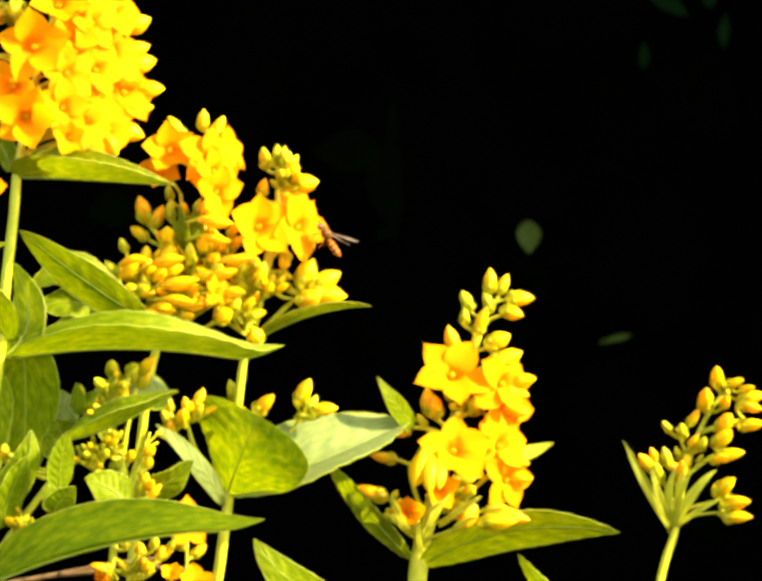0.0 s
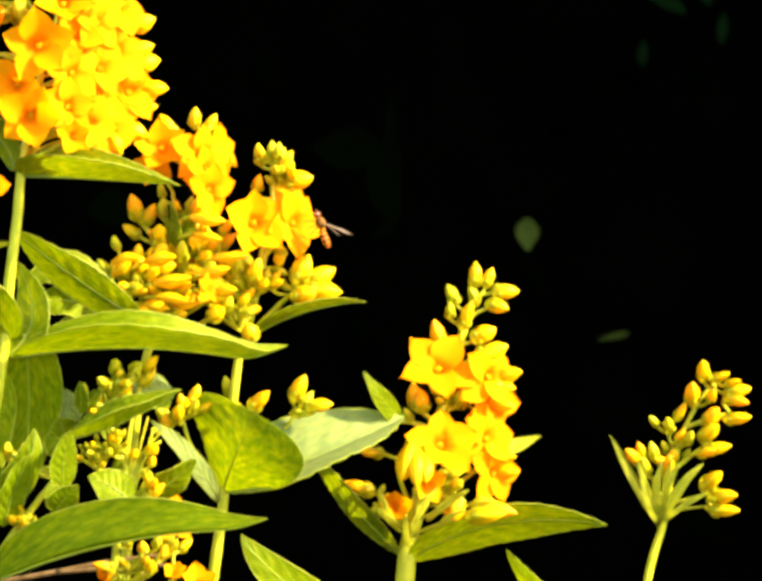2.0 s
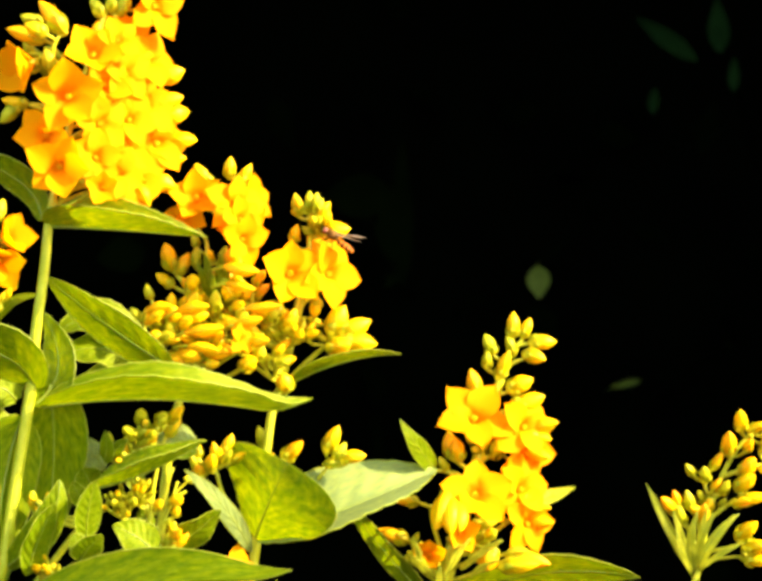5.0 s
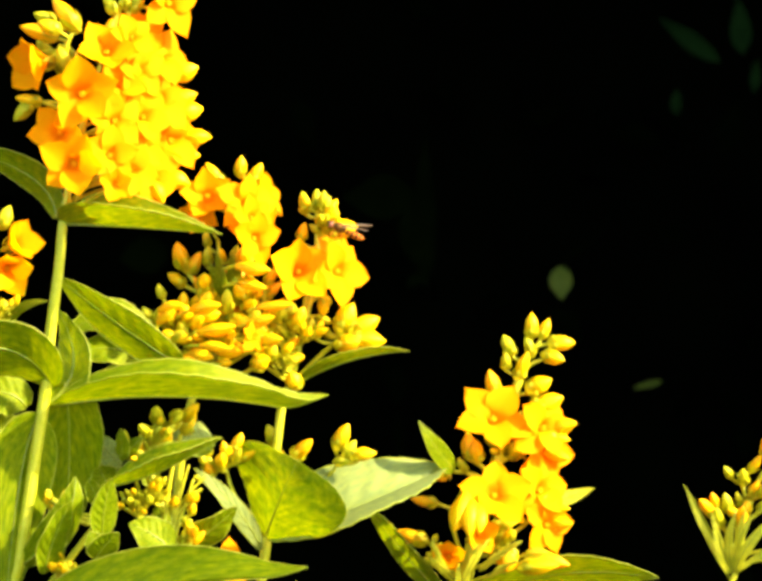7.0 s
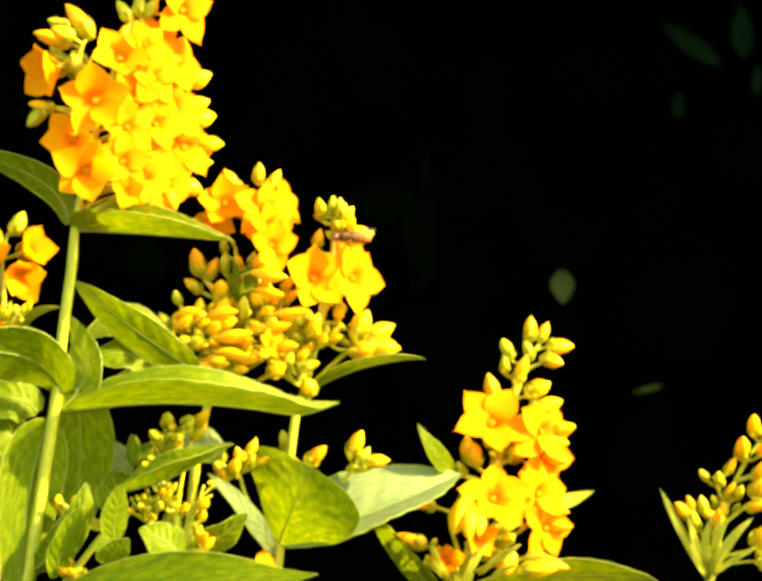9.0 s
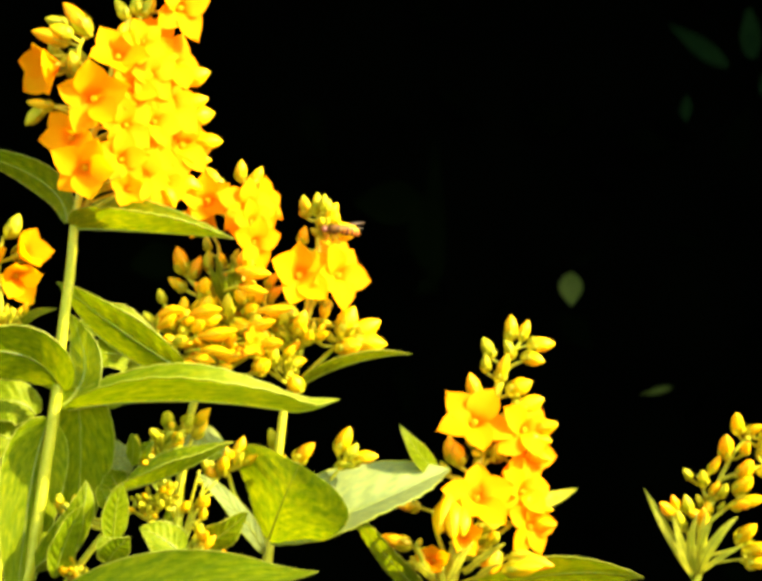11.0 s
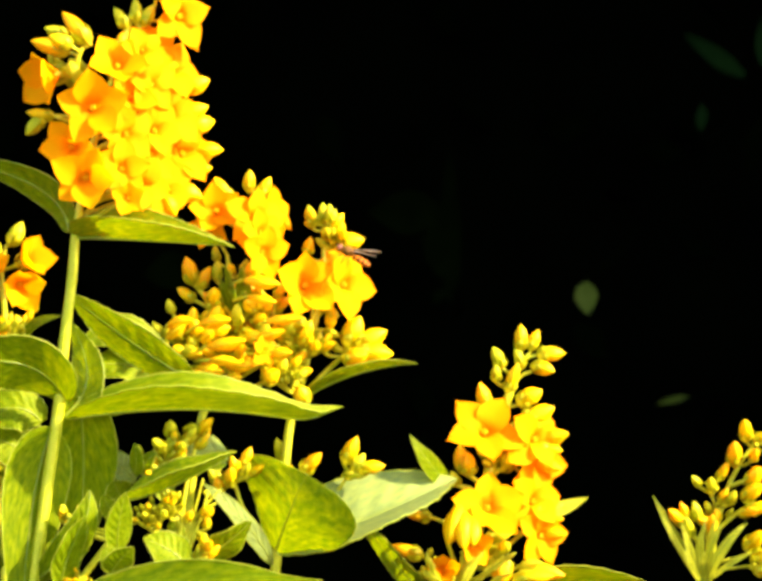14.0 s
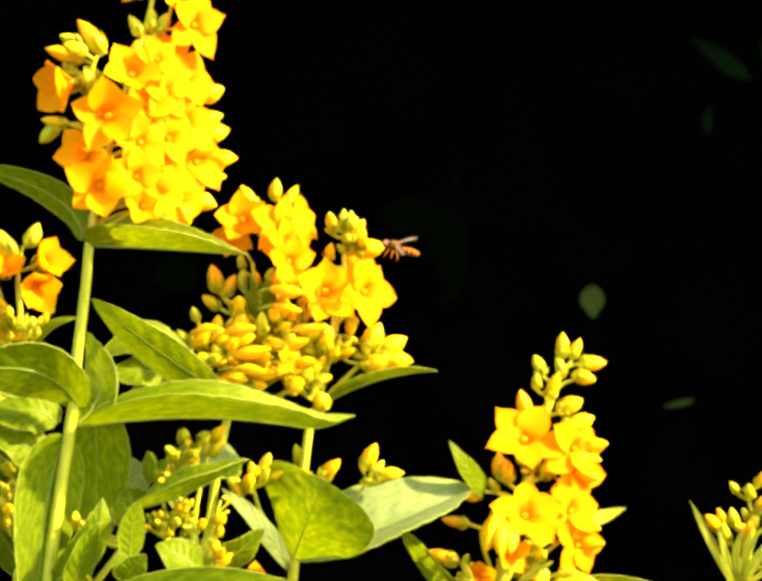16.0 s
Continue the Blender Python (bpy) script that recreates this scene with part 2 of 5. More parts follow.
class Plant:
    """A rooted plant: an empty at its foot, a stem along the given line, and what grows on it."""

    def __init__(self, name, label, category, group, line, thick, seed):
        pts = [mm(p) for p in line]
        foot = Vector((pts[0].x + (pts[0].x - pts[1].x) * 0.6, pts[0].y, -0.03))
        self.root = tagged(new(name), label, category, group)
        self.root.location = (foot.x, foot.y, 0)
        PLACE[self.root] = Matrix.Translation((foot.x, foot.y, 0))
        self.rng = random.Random(seed)
        self.line = glide([foot, (foot + pts[0]) / 2 + Vector((0.004, 0, 0)), *pts], 8)
        self.stalk("stem", self.line, lambda u: 0.001 * thick * (1.15 - 0.85 * u ** 1.6), 10)

    def stalk(self, name, line, radius, sides=6):
        verts, faces = tube(line, radius, sides)
        o = PLACE[self.root].translation
        part(name, mesh_of(name, [v - o for v in verts], faces), STEM, self.root)

    def twig(self, points, thick=1.0):
        """A side branch; buds and flowers hang on it too."""
        line = glide([mm(p) for p in points], 7)
        self.stalk("branch", line, lambda u: 0.00068 * thick * (1.2 - 0.6 * u), 7)
        self.line = self.line + line

    def join(self, p, way, thick=0.5):
        """A thin flower stalk from the nearest lower place on a stem to p, arriving along way."""
        near = min(self.line, key=lambda q: (q - p).length + 0.9 * abs(q.z - (p.z - 0.35 * (q - p).length)))
        reach = (p - near).length
        if reach > 0.045:
            near = p + (near - p) * (0.045 / reach)
            reach = 0.045
        mid = (p + near) / 2 - way * reach * 0.22
        self.stalk("flower_stalk", glide([near, mid, p - way * 0.0004], 5), lambda u: 0.001 * thick * (1 + 0.25 * u), 6)

    def flower(self, p, size, yaw, pitch, openness=0.7, spin=None, stalked=True):
        """A five-petalled flower that faces yaw to the east of the viewer and pitch upwards; size: the petal's length in mm."""
        rng = self.rng
        a, b = radians(yaw), radians(pitch)
        way = Vector((math.sin(a) * math.cos(b), -math.cos(a) * math.cos(b), math.sin(b)))
        spin = rng.uniform(0, 72) if spin is None else spin
        size *= 1.1
        at = Matrix.Translation(mm(p) - way * size * 0.00034) @ aim(way, radians(spin)) @ Matrix.Scale(size * 0.001, 4)
        f = part("flower", STAMENS, ANTHER, self.root, "", at)
        for k in range(5):
            lean = Matrix.Rotation(radians(rng.uniform(-14, 14)), 4, "Y")
            turn = Matrix.Rotation(radians(72 * k + rng.uniform(-9, 9)), 4, "Z")
            part("petal", rng.choice(PETALS[openness]), CUP_PETAL if 0.3 < openness < 0.8 else PETAL, f, "", at @ turn @ lean @ Matrix.Scale(rng.uniform(0.9, 1.08), 4))
        part("calyx", FLOWER_CALYX, CALYX, f, "", at @ Matrix.Translation((0, 0, -0.04 - 0.44 * openness)))
        if stalked:
            self.join(at.translation - way * size * 0.0002, way)

    def bud(self, tip, foot, shade="yellow", fat=1.0, stalked=True):
        tip, foot = mm(tip), mm(foot)
        rng = self.rng
        tip = tip + Vector((0, rng.uniform(-0.003, 0.001), 0))
        way = (tip - foot).normalized()
        size = (tip - foot).length
        at = Matrix.Translation(foot) @ aim(way, rng.uniform(0, 6)) @ Matrix.Diagonal((size * fat * 1.12, size * fat * 1.12, size, 1))
        k = rng.randrange(3)
        b = part("bud", BUDS[shade][k], BUD_PAINT[shade], self.root, "", at)
        if shade != "petal":
            part("calyx", BUD_CALYX, CALYX, b, "", at @ Matrix.Diagonal((1, 1, rng.uniform(0.7, 1.0), 1)))
        if stalked:
            self.join(foot, way)

    def spray(self, centre, spread, count, length, shades):
        """A tuft of small buds round a place, pointing away from its foot."""
        rng = self.rng
        c = Vector(centre)
        for _ in range(count):
            d = Vector((rng.uniform(-1, 1), rng.uniform(-0.9, 0.5), rng.uniform(-0.5, 1.0)))
            foot = c + d * spread
            way = (d + Vector((0, -0.1, 0.7))).normalized()
            size = length * rng.uniform(0.75, 1.2)
            self.bud(foot + way * size, foot, rng.choice(shades), rng.uniform(0.9, 1.15))

    def leaf(self, foot, bow, tip, width, near, far, curl=0.0, wavy=0.35, belly=0.42, label="", skin=None):
        """A lance-shaped blade on a bowed midrib. near and far: the way in which each half spreads, in degrees round
        the midrib from upright over away from the viewer; width: of one half, in mm; belly: where along it is widest."""
        rng = self.rng
        p0, p1, p2 = mm(foot), mm(bow), mm(tip)
        p1 = 2 * p1 - (p0 + p2) / 2
        chord = p2 - p0
        flip = -1 if chord.x < 0 else 1
        rows, cols = 34, 7
        rise, fall = 1.47 * belly, 1.47 * (1 - belly)
        most = belly ** rise * (1 - belly) ** fall
        o = PLACE[self.root].translation
        verts, faces, uvs, spine = [], [], [], []
        wob = [rng.uniform(0, 6.28) for _ in range(4)]
        for i in range(rows + 1):
            s = i / rows
            p = (1 - s) ** 2 * p0 + 2 * s * (1 - s) * p1 + s * s * p2
            t = (2 * (1 - s) * (p1 - p0) + 2 * s * (p2 - p1)).normalized()
            u = Vector((-t.z, 0, t.x)).normalized() * flip
            away = Vector((0, 1, 0)) - t * t.y
            away.normalize()
            if curl and s > 0.82:
                p = p + u * 0.001 * curl * ((s - 0.82) / 0.18) ** 2
            w = 0.0008 * width * min(1.0, s + 0.012) ** rise * max(0.0, 1 - s) ** fall / most
            spine.append(p - o)
            for sign, angle in ((-1, near), (1, far)):
                a = radians(angle)
                d = math.cos(a) * u + math.sin(a) * away
                n = (-math.sin(a) * u + math.cos(a) * away) * sign
                for j in range(cols):
                    v = (j + (1 if sign > 0 else 0)) / cols
                    if sign < 0:
                        v = 1 - j / cols if j < cols else 0
                    ripple = math.sin(46 * s - 9 * v + wob[0]) * 0.00027 * math.sin(math.pi * min(1, v * 1.2))
                    edge = 0.001 * wavy * v * v * math.sin(13 * s + wob[1 if sign < 0 else 2]) * min(1, 5 * (1 - s))
                    edge += 0.0003 * min(1.0, width / 9) * v ** 4 * math.sin(70 * s + 3 * wob[3] * s + wob[1])
                    sag = -0.16 * v * v * w
                    verts.append(p - o + d * v * w + n * (ripple + edge + sag * sign * 0.6))
                    uvs.append((s, 0.5 + 0.5 * sign * v))
                if sign < 0:
                    verts.append(p - o)
                    uvs.append((s, 0.5))
        n = 2 * cols + 1
        for i in range(rows):
            for j in range(n - 1):
                q = i * n + j
                faces.append((q, q + 1, q + n + 1, q + n))
        blade = part("leaf", mesh_of("leaf", verts, faces, uvs), skin or LEAF, self.root, label)
        # Pale bars along both edges: the bright rim highlight is put into their colour.
        for side in (0, n - 1):
            v3, f3 = tube([verts[i * n + side] for i in range(rows + 1)], lambda u: 0.00004 + 0.00019 * min(1.0, width / 9) * math.sin(math.pi * (0.04 + 0.92 * u)), 5)
            part("margin", mesh_of("margin", v3, f3), LIT_MARGIN, blade)
        v2, f2 = tube(spine, lambda u: 0.0001 + 0.00036 * (1 - u) * min(1.0, width / 9), 6)
        part("midrib", mesh_of("midrib", v2, f2), MIDRIB, blade, "pale raised midrib")


# ---- ground and shaded background ----
SOIL = speckled("soil", (0.030, 0.022, 0.014), (0.060, 0.045, 0.028), 30.0, 0.95, strength=0.8, spec=0.1)
# Hedge core and leaves are near black: deep shade is put into their colour.
SHADED_CORE = speckled("shaded_core", (0.0008, 0.0011, 0.0005), (0.0016, 0.0022, 0.0007), 14.0, 1.0, spec=0.0)
SHADED_LEAF = speckled("shaded_leaf", (0.0013, 0.0028, 0.0005), (0.0026, 0.005, 0.0008), 60.0, 0.9, 0.05, spec=0.0)
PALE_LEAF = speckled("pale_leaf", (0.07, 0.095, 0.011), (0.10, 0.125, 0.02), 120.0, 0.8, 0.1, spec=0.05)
# Far darker than real foliage, so the sprig's colour carries the hedge's shade.
SHADED_SPRIG = speckled("shaded_sprig", (0.0045, 0.018, 0.003), (0.008, 0.028, 0.005), 60.0, 0.8, 0.1, spec=0.05)
BARK = speckled("bark", (0.05, 0.04, 0.03), (0.10, 0.08, 0.06), 40.0, 0.9, strength=0.9)


def ground():
    bm = bmesh.new()
    ring = [0, 0.5, 1, 1.6, 2.4, 3.4, 5, 8, 14, 30, 80, 250, 900]
    grid = sorted({-r for r in ring} | set(ring))
    rows = []
    for y in grid:
        rows.append([bm.verts.new((x, y, 0.02 * noise.noise((x * 2, y * 2, 0)) - 0.01 if abs(x) + abs(y) < 8 else -0.01)) for x in grid])
    for a, b in zip(rows, rows[1:]):
        for i in range(len(grid) - 1):
            bm.faces.new((a[i], a[i + 1], b[i + 1], b[i]))
    me = bpy.data.meshes.new("ground")
    bm.to_mesh(me)
    tagged(part("ground", me, SOIL, None), "dark crumbly garden soil in the flower bed", kind="structure")


def small_leaf(verts, faces, p, way, size, rng):
    side = way.cross(Vector((rng.uniform(-1, 1), rng.uniform(-1, 1), rng.uniform(-1, 1)))).normalized()
    n = way.cross(side)
    k = len(verts)
    verts += [p, p + way * size * 0.45 + side * size * 0.24 + n * size * 0.05, p + way * size, p + way * size * 0.45 - side * size * 0.24 + n * size * 0.05,
              p + way * size * 0.5 - n * size * 0.04]
    faces += [(k, k + 1, k + 4), (k + 1, k + 2, k + 4), (k + 2, k + 3, k + 4), (k + 3, k, k + 4)]


def hedge(name, label, low, high, count, seed):
    """A clipped evergreen hedge: a core coloured as deep shade and a coat of leaves."""
    rng = random.Random(seed)
    low, high = Vector(low), Vector(high)
    root = tagged(new(name), label, "hedge")
    root.location = ((low.x + high.x) / 2, (low.y + high.y) / 2, 0)
    PLACE[root] = Matrix.Translation(root.location)
    o = Vector(root.location)
    bm = bmesh.new()
    bmesh.ops.create_cube(bm, size=1)
    bmesh.ops.subdivide_edges(bm, edges=bm.edges[:], cuts=14, use_grid_fill=True)
    for v in bm.verts:
        q = Vector((low[i] + (v.co[i] + 0.5) * (high[i] - low[i]) for i in range(3)))
        q += Vector(noise.noise_vector(q * 3.0)) * 0.06
        q.z = max(q.z, -0.02)
        v.co = q - o
    me = bpy.data.meshes.new("core")
    bm.to_mesh(me)
    bm.free()
    part("core", me, SHADED_CORE, root)
    verts, faces = [], []
    for _ in range(count):
        q = Vector((rng.uniform(low[i], high[i]) for i in range(3)))
        face = rng.choice((0, 0, 1, 1, 2))
        if face == 0:
            q.x, way = (low.x, Vector((-1, 0, 0))) if rng.random() < 0.7 else (high.x, Vector((1, 0, 0)))
        elif face == 1:
            q.y, way = (low.y, Vector((0, -1, 0))) if rng.random() < 0.8 else (high.y, Vector((0, 1, 0)))
        else:
            q.z, way = high.z, Vector((0, 0, 1))
        way = (way + Vector((rng.uniform(-1, 1), rng.uniform(-1, 1), rng.uniform(-1.1, 0.6)))).normalized()
        small_leaf(verts, faces, q - o + way * 0.02, way, rng.uniform(0.04, 0.075), rng)
    part("foliage", mesh_of("foliage", verts, faces), SHADED_LEAF, root, kind="stuff")
    return root


ground()
hedge("hedge", "tall evergreen hedge with deep shade put into its colour", (-2.6, 3.2, 0), (2.4, 4.2, 3.2), 9000, 3)
# Two side hedges out of view, added to block sun and sky from the background.
hedge("hedge", "unseen hedge added to keep side skylight off the background", (-2.9, 0.4, 0), (-1.3, 3.3, 3.2), 5000, 5)
hedge("hedge", "unseen hedge added to keep the sun off the background", (1.0, 1.0, 0), (2.2, 3.3, 3.4), 5000, 4)


def shade_tree():
    """Unseen broad low crown, added over the hollow behind the bed to block skylight."""
    rng = random.Random(9)
    root = tagged(new("tree"), "unseen broad tree added to keep skylight off the background", "tree")
    root.location = (-1.9, 2.4, 0)
    PLACE[root] = Matrix.Translation(root.location)
    verts, faces = tube(glide([Vector(p) for p in ((0, 0, -0.05), (0.03, 0.02, 0.8), (-0.02, 0, 1.6), (0.1, 0.05, 2.5))], 6), lambda u: 0.16 - 0.07 * u, 12)
    trunk = part("trunk", mesh_of("trunk", verts, faces), BARK, root)
    for k in range(7):
        a = k * 0.9
        end = Vector((1.3 * math.cos(a) + 0.8, 1.0 * math.sin(a), 2.75 + 0.25 * math.sin(k * 2.1)))
        v, f = tube(glide([Vector((0.03, 0.02, 1.5 + 0.1 * k)), Vector((end.x * 0.5, end.y * 0.5, 2.3)), end], 6), lambda u: 0.06 - 0.045 * u, 8)
        part("limb", mesh_of("limb", v, f), BARK, root)
    verts, faces = [], []
    for _ in range(16000):
        q = Vector((rng.uniform(-1.4, 3.6), rng.uniform(-2.0, 2.0), 0))
        lump = noise.noise((q.x * 1.3, q.y * 1.3, 4))
        q.z = 2.35 - 1.25 * max(0.0, -1.15 - q.y) + 0.25 * lump + rng.uniform(-0.2, 0.45)
        way = Vector((rng.uniform(-1, 1), rng.uniform(-1, 1), rng.uniform(-0.6, 0.6))).normalized()
        small_leaf(verts, faces, q, way, rng.uniform(0.12, 0.22), rng)
    part("crown", mesh_of("crown", verts, faces), SHADED_LEAF, root, kind="stuff")


shade_tree()


def far_sprig(label, stem, leaves, material):
    """A sprig that grows out of the hedge: a thin stalk and a few leaves."""
    pts = [Vector(p) for p in stem]
    root = tagged(new("hedge_sprig"), label, "sprig", "sprigs before the hedge")
    root.location = pts[0]
    PLACE[root] = Matrix.Translation(pts[0])
    v, f = tube(glide([p - pts[0] for p in pts], 6), lambda u: 0.0016 - 0.001 * u, 6)
    part("stem", mesh_of("stem", v, f), SHADED_LEAF, root)
    for foot, tip, half in leaves:
        a, b = Vector(foot) - pts[0], Vector(tip) - pts[0]
        t = (b - a).normalized()
        side = t.cross(Vector((0.1, 1, 0.15))).normalized()
        n = t.cross(side)
        verts, faces = [], []
        for i in range(11):
            s = i / 10
            w = half * math.sin(math.pi * s ** 0.8) ** 0.9 if 0 < s < 1 else 0.0005
            for q in (-1, -0.5, 0, 0.5, 1):
                verts.append(a.lerp(b, s) + side * w * q + n * (0.15 * w * q * q + 0.1 * (b - a).length * s * s))
        for i in range(10):
            for j in range(4):
                k = i * 5 + j
                faces.append((k, k + 1, k + 6, k + 5))
        part("leaf", mesh_of("leaf", verts, faces), material, root)


def fm(p):
    return tuple(0.001 * c for c in p)


far_sprig("single pale drooping leaf on a thin stalk", [fm((148.1, 2500.0, 595.4)), fm((117.6, 2040.0, 563.6)), fm((96.1, 2000.0, 548.7))],
          [(fm((96.4, 2000.0, 545.8)), fm((97.4, 2000.0, 524.5)), 0.0076)], PALE_LEAF)
far_sprig("narrow yellowish leaf on a thin stalk", [fm((247.2, 2700.0, 484.4)), fm((203.2, 2300.0, 475.5)), fm((172.0, 2200.0, 469.3))],
          [(fm((170.7, 2200.0, 469.3)), fm((150.0, 2200.0, 464.7)), 0.0020)], PALE_LEAF)
far_sprig("leafy green sprig with shade put into its colour", [fm((292.1, 2900.0, 630.6)), fm((250.3, 2480.0, 690.7)), fm((228.6, 2400.0, 739.8))],
          [(fm((220.0, 2400.0, 697.0)), fm((176.7, 2400.0, 728.6)), 0.0066), (fm((236.0, 2400.0, 702.4)), fm((234.0, 2400.0, 740.8)), 0.008), (fm((187.8, 2400.0, 659.0)), fm((189.5, 2400.0, 678.0)), 0.004), (fm((245.0, 2400.0, 674.6)), fm((247.0, 2400.0, 698.9)), 0.004)], SHADED_SPRIG)
far_sprig("sprig of broad green leaves with shade put into their colour", [fm((17.8, 2900.0, 530.1)), fm((5.6, 2460.0, 594.6)), fm((9.1, 2400.0, 649.2))],
          [(fm((2.1, 2400.0, 600.4)), fm((-50.2, 2400.0, 600.4)), 0.016), (fm((-1.4, 2400.0, 593.4)), fm((2.1, 2400.0, 551.6)), 0.011), (fm((9.1, 2400.0, 534.2)), fm((9.1, 2400.0, 642.2)), 0.008), (fm((5.6, 2400.0, 544.6)), fm((-4.9, 2400.0, 534.2)), 0.004)], SHADED_LEAF)
far_sprig("green leaf low between the stems with shade put into its colour", [fm((-187.0, 2900.0, 530.1)), fm((-181.5, 2460.0, 552.2)), fm((-186.1, 2400.0, 565.5))],
          [(fm((-175.6, 2400.0, 562.0)), fm((-210.5, 2400.0, 555.1)), 0.014)], SHADED_LEAF)

# ---- the plants ----
CLUMP = "flowering stems of the loosestrife clump"
KIND = "yellow loosestrife"

spire = Plant("loosestrife", "tall yellow loosestrife spire, densely in bloom above broad green leaves", KIND, CLUMP,
              [(-141.4, -30.0, 384.1), (-136.4, -30.0, 426.8), (-132.3, -30.0, 456.4), (-128.7, -30.0, 481.1), (-127.1, -30.0, 500.8), (-124.4, -30.0, 523.8), (-122.8, -30.0, 541.9), (-118.4, -30.0, 564.9), (-110.6, -30.0, 592.9), (-103.6, -30.0, 615.9), (-99.5, -30.0, 637.3)], 2.1, 1)
spire.twig([(-120.0, -30.0, 568.2), (-123.5, -26.0, 584.8), (-122.5, -30.0, 597.8), (-120.8, -30.0, 602.7)], 1.5)
spire.twig([(-104.4, -30.0, 606.0), (-97.8, -30.0, 614.3), (-96.2, -30.0, 617.5)], 1.2)
f = spire.flower
f((-86.9, -30.0, 613.9), 11.4, 34, 10, 0.9, 8)
f((-90.7, -30.0, 622.9), 9.9, 40, 14, 0.9, 30)
f((-107.8, -30.0, 628.7), 9.0, -25, -10, 0.7, 10)
f((-108.1, -46.0, 597.2), 11.3, 10, 34, 0.7, 54)
f((-99.5, -42.0, 602.0), 8.6, 24, 26, 0.9, 30)
f((-96.0, -30.0, 602.6), 10.5, 30, 20, 0.9, 50)
f((-89.5, -28.0, 595.7), 11.4, 34, 14, 0.9, -8)
f((-132.9, -30.0, 592.9), 12.2, -58, -10, 0.45, 8)
f((-116.1, -50.0, 581.8), 12.4, 4, 4, 0.7, 22)
f((-124.4, -44.0, 568.9), 10.7, -14, 4, 0.7, 50)
f((-118.6, -52.0, 558.0), 11.8, 0, -4, 0.7, 2)
f((-104.0, -56.0, 551.2), 6.5, 8, 2, 0.7, 20)
f((-96.3, -38.0, 590.7), 10.7, 34, 14, 0.9, 24)
f((-103.6, -42.0, 586.3), 9.8, 22, 18, 0.9, 40)
f((-89.5, -28.0, 580.9), 11.7, 36, 10, 0.9, 10)
f((-95.0, -38.0, 575.0), 10.7, 34, 12, 0.9, 56)
f((-104.4, -46.0, 573.4), 10.4, 26, 10, 0.9, 30)
f((-85.8, -22.0, 567.6), 12.0, 38, 6, 0.9, 2)
f((-96.0, -38.0, 566.5), 11.0, 34, 10, 0.9, 36)
f((-105.8, -50.0, 561.5), 9.5, 24, 6, 0.9, 10)
f((-91.8, -28.0, 558.9), 11.4, 36, 2, 0.9, 4)
f((-99.3, -44.0, 556.5), 10.4, 30, 2, 0.9, 50)
f((-93.3, -32.0, 552.5), 11.6, 34, -6, 0.9, -10)
b = spire.bud
b((-77.9, -18.0, 591.4), (-87.7, -20.0, 589.3), "petal", 1.2)
b((-78.8, -18.0, 584.1), (-88.7, -20.0, 579.8), "petal", 1.1)
b((-76.3, -16.0, 578.3), (-86.1, -18.0, 575.9), "petal", 1.2)
b((-73.7, -14.0, 567.7), (-83.6, -16.0, 568.7), "petal", 1.2)
b((-77.3, -16.0, 562.4), (-86.5, -18.0, 561.7), "petal", 1.0)
b((-80.2, -18.0, 553.4), (-89.7, -20.0, 555.3), "petal", 1.2)
b((-88.7, -28.0, 545.9), (-93.3, -28.0, 552.8), "petal", 1.2)
b((-127.7, -30.0, 614.7), (-118.7, -30.0, 604.3), "orange", 0.85)
b((-133.9, -24.0, 610.3), (-126.6, -24.0, 606.8), "green", 1.0)
b((-138.6, -28.0, 605.1), (-125.7, -28.0, 601.3), "orange", 0.7)
b((-132.0, -34.0, 606.9), (-124.4, -34.0, 603.0), "yellow", 1.1)
b((-130.0, -20.0, 597.3), (-121.4, -20.0, 590.8), "green", 1.1)
b((-125.6, -18.0, 600.1), (-120.2, -18.0, 594.2), "green", 1.0)
b((-133.5, -18.0, 601.7), (-128.8, -18.0, 595.5), "green", 1.0)
b((-140.6, -30.0, 573.8), (-133.7, -30.0, 579.4), "green")
b((-139.6, -30.0, 580.6), (-130.7, -30.0, 579.4), "yellow", 0.8)
b((-125.8, -30.0, 597.8), (-121.7, -30.0, 590.4), "green")
b((-109.7, -30.0, 616.7), (-105.7, -30.0, 609.3), "green")
b((-102.4, -30.0, 619.2), (-102.7, -30.0, 611.0), "green")
b((-97.0, -30.0, 617.5), (-100.8, -30.0, 610.1), "green")
b((-113.4, -30.0, 558.4), (-115.1, -30.0, 551.8), "orange")
b((-106.9, -30.0, 608.5), (-108.5, -30.0, 601.1), "orange")
b((-97.0, -30.0, 599.5), (-100.3, -30.0, 594.5), "orange")
b((-101.1, -30.0, 592.9), (-104.4, -30.0, 587.1), "green")
v = spire.leaf
v((-122.8, -30.0, 538.3), (-98.8, -44.0, 537.2), (-68.9, -40.0, 535.2), 15.0, -48, 24, wavy=0.25, belly=0.33)
v((-125.4, -30.0, 540.3), (-136.9, -25.0, 555.7), (-169.3, -20.0, 565.7), 7.6, 138, -24)
v((-124.4, -30.0, 477.0), (-79.4, -38.0, 480.2), (-35.2, -12.0, 473.6), 17.1, -50, 32, curl=8.0, wavy=0.5)
v((-127.4, -30.0, 477.8), (-119.4, -26.0, 490.9), (-125.2, -22.0, 509.7), 9.5, 222, 42)
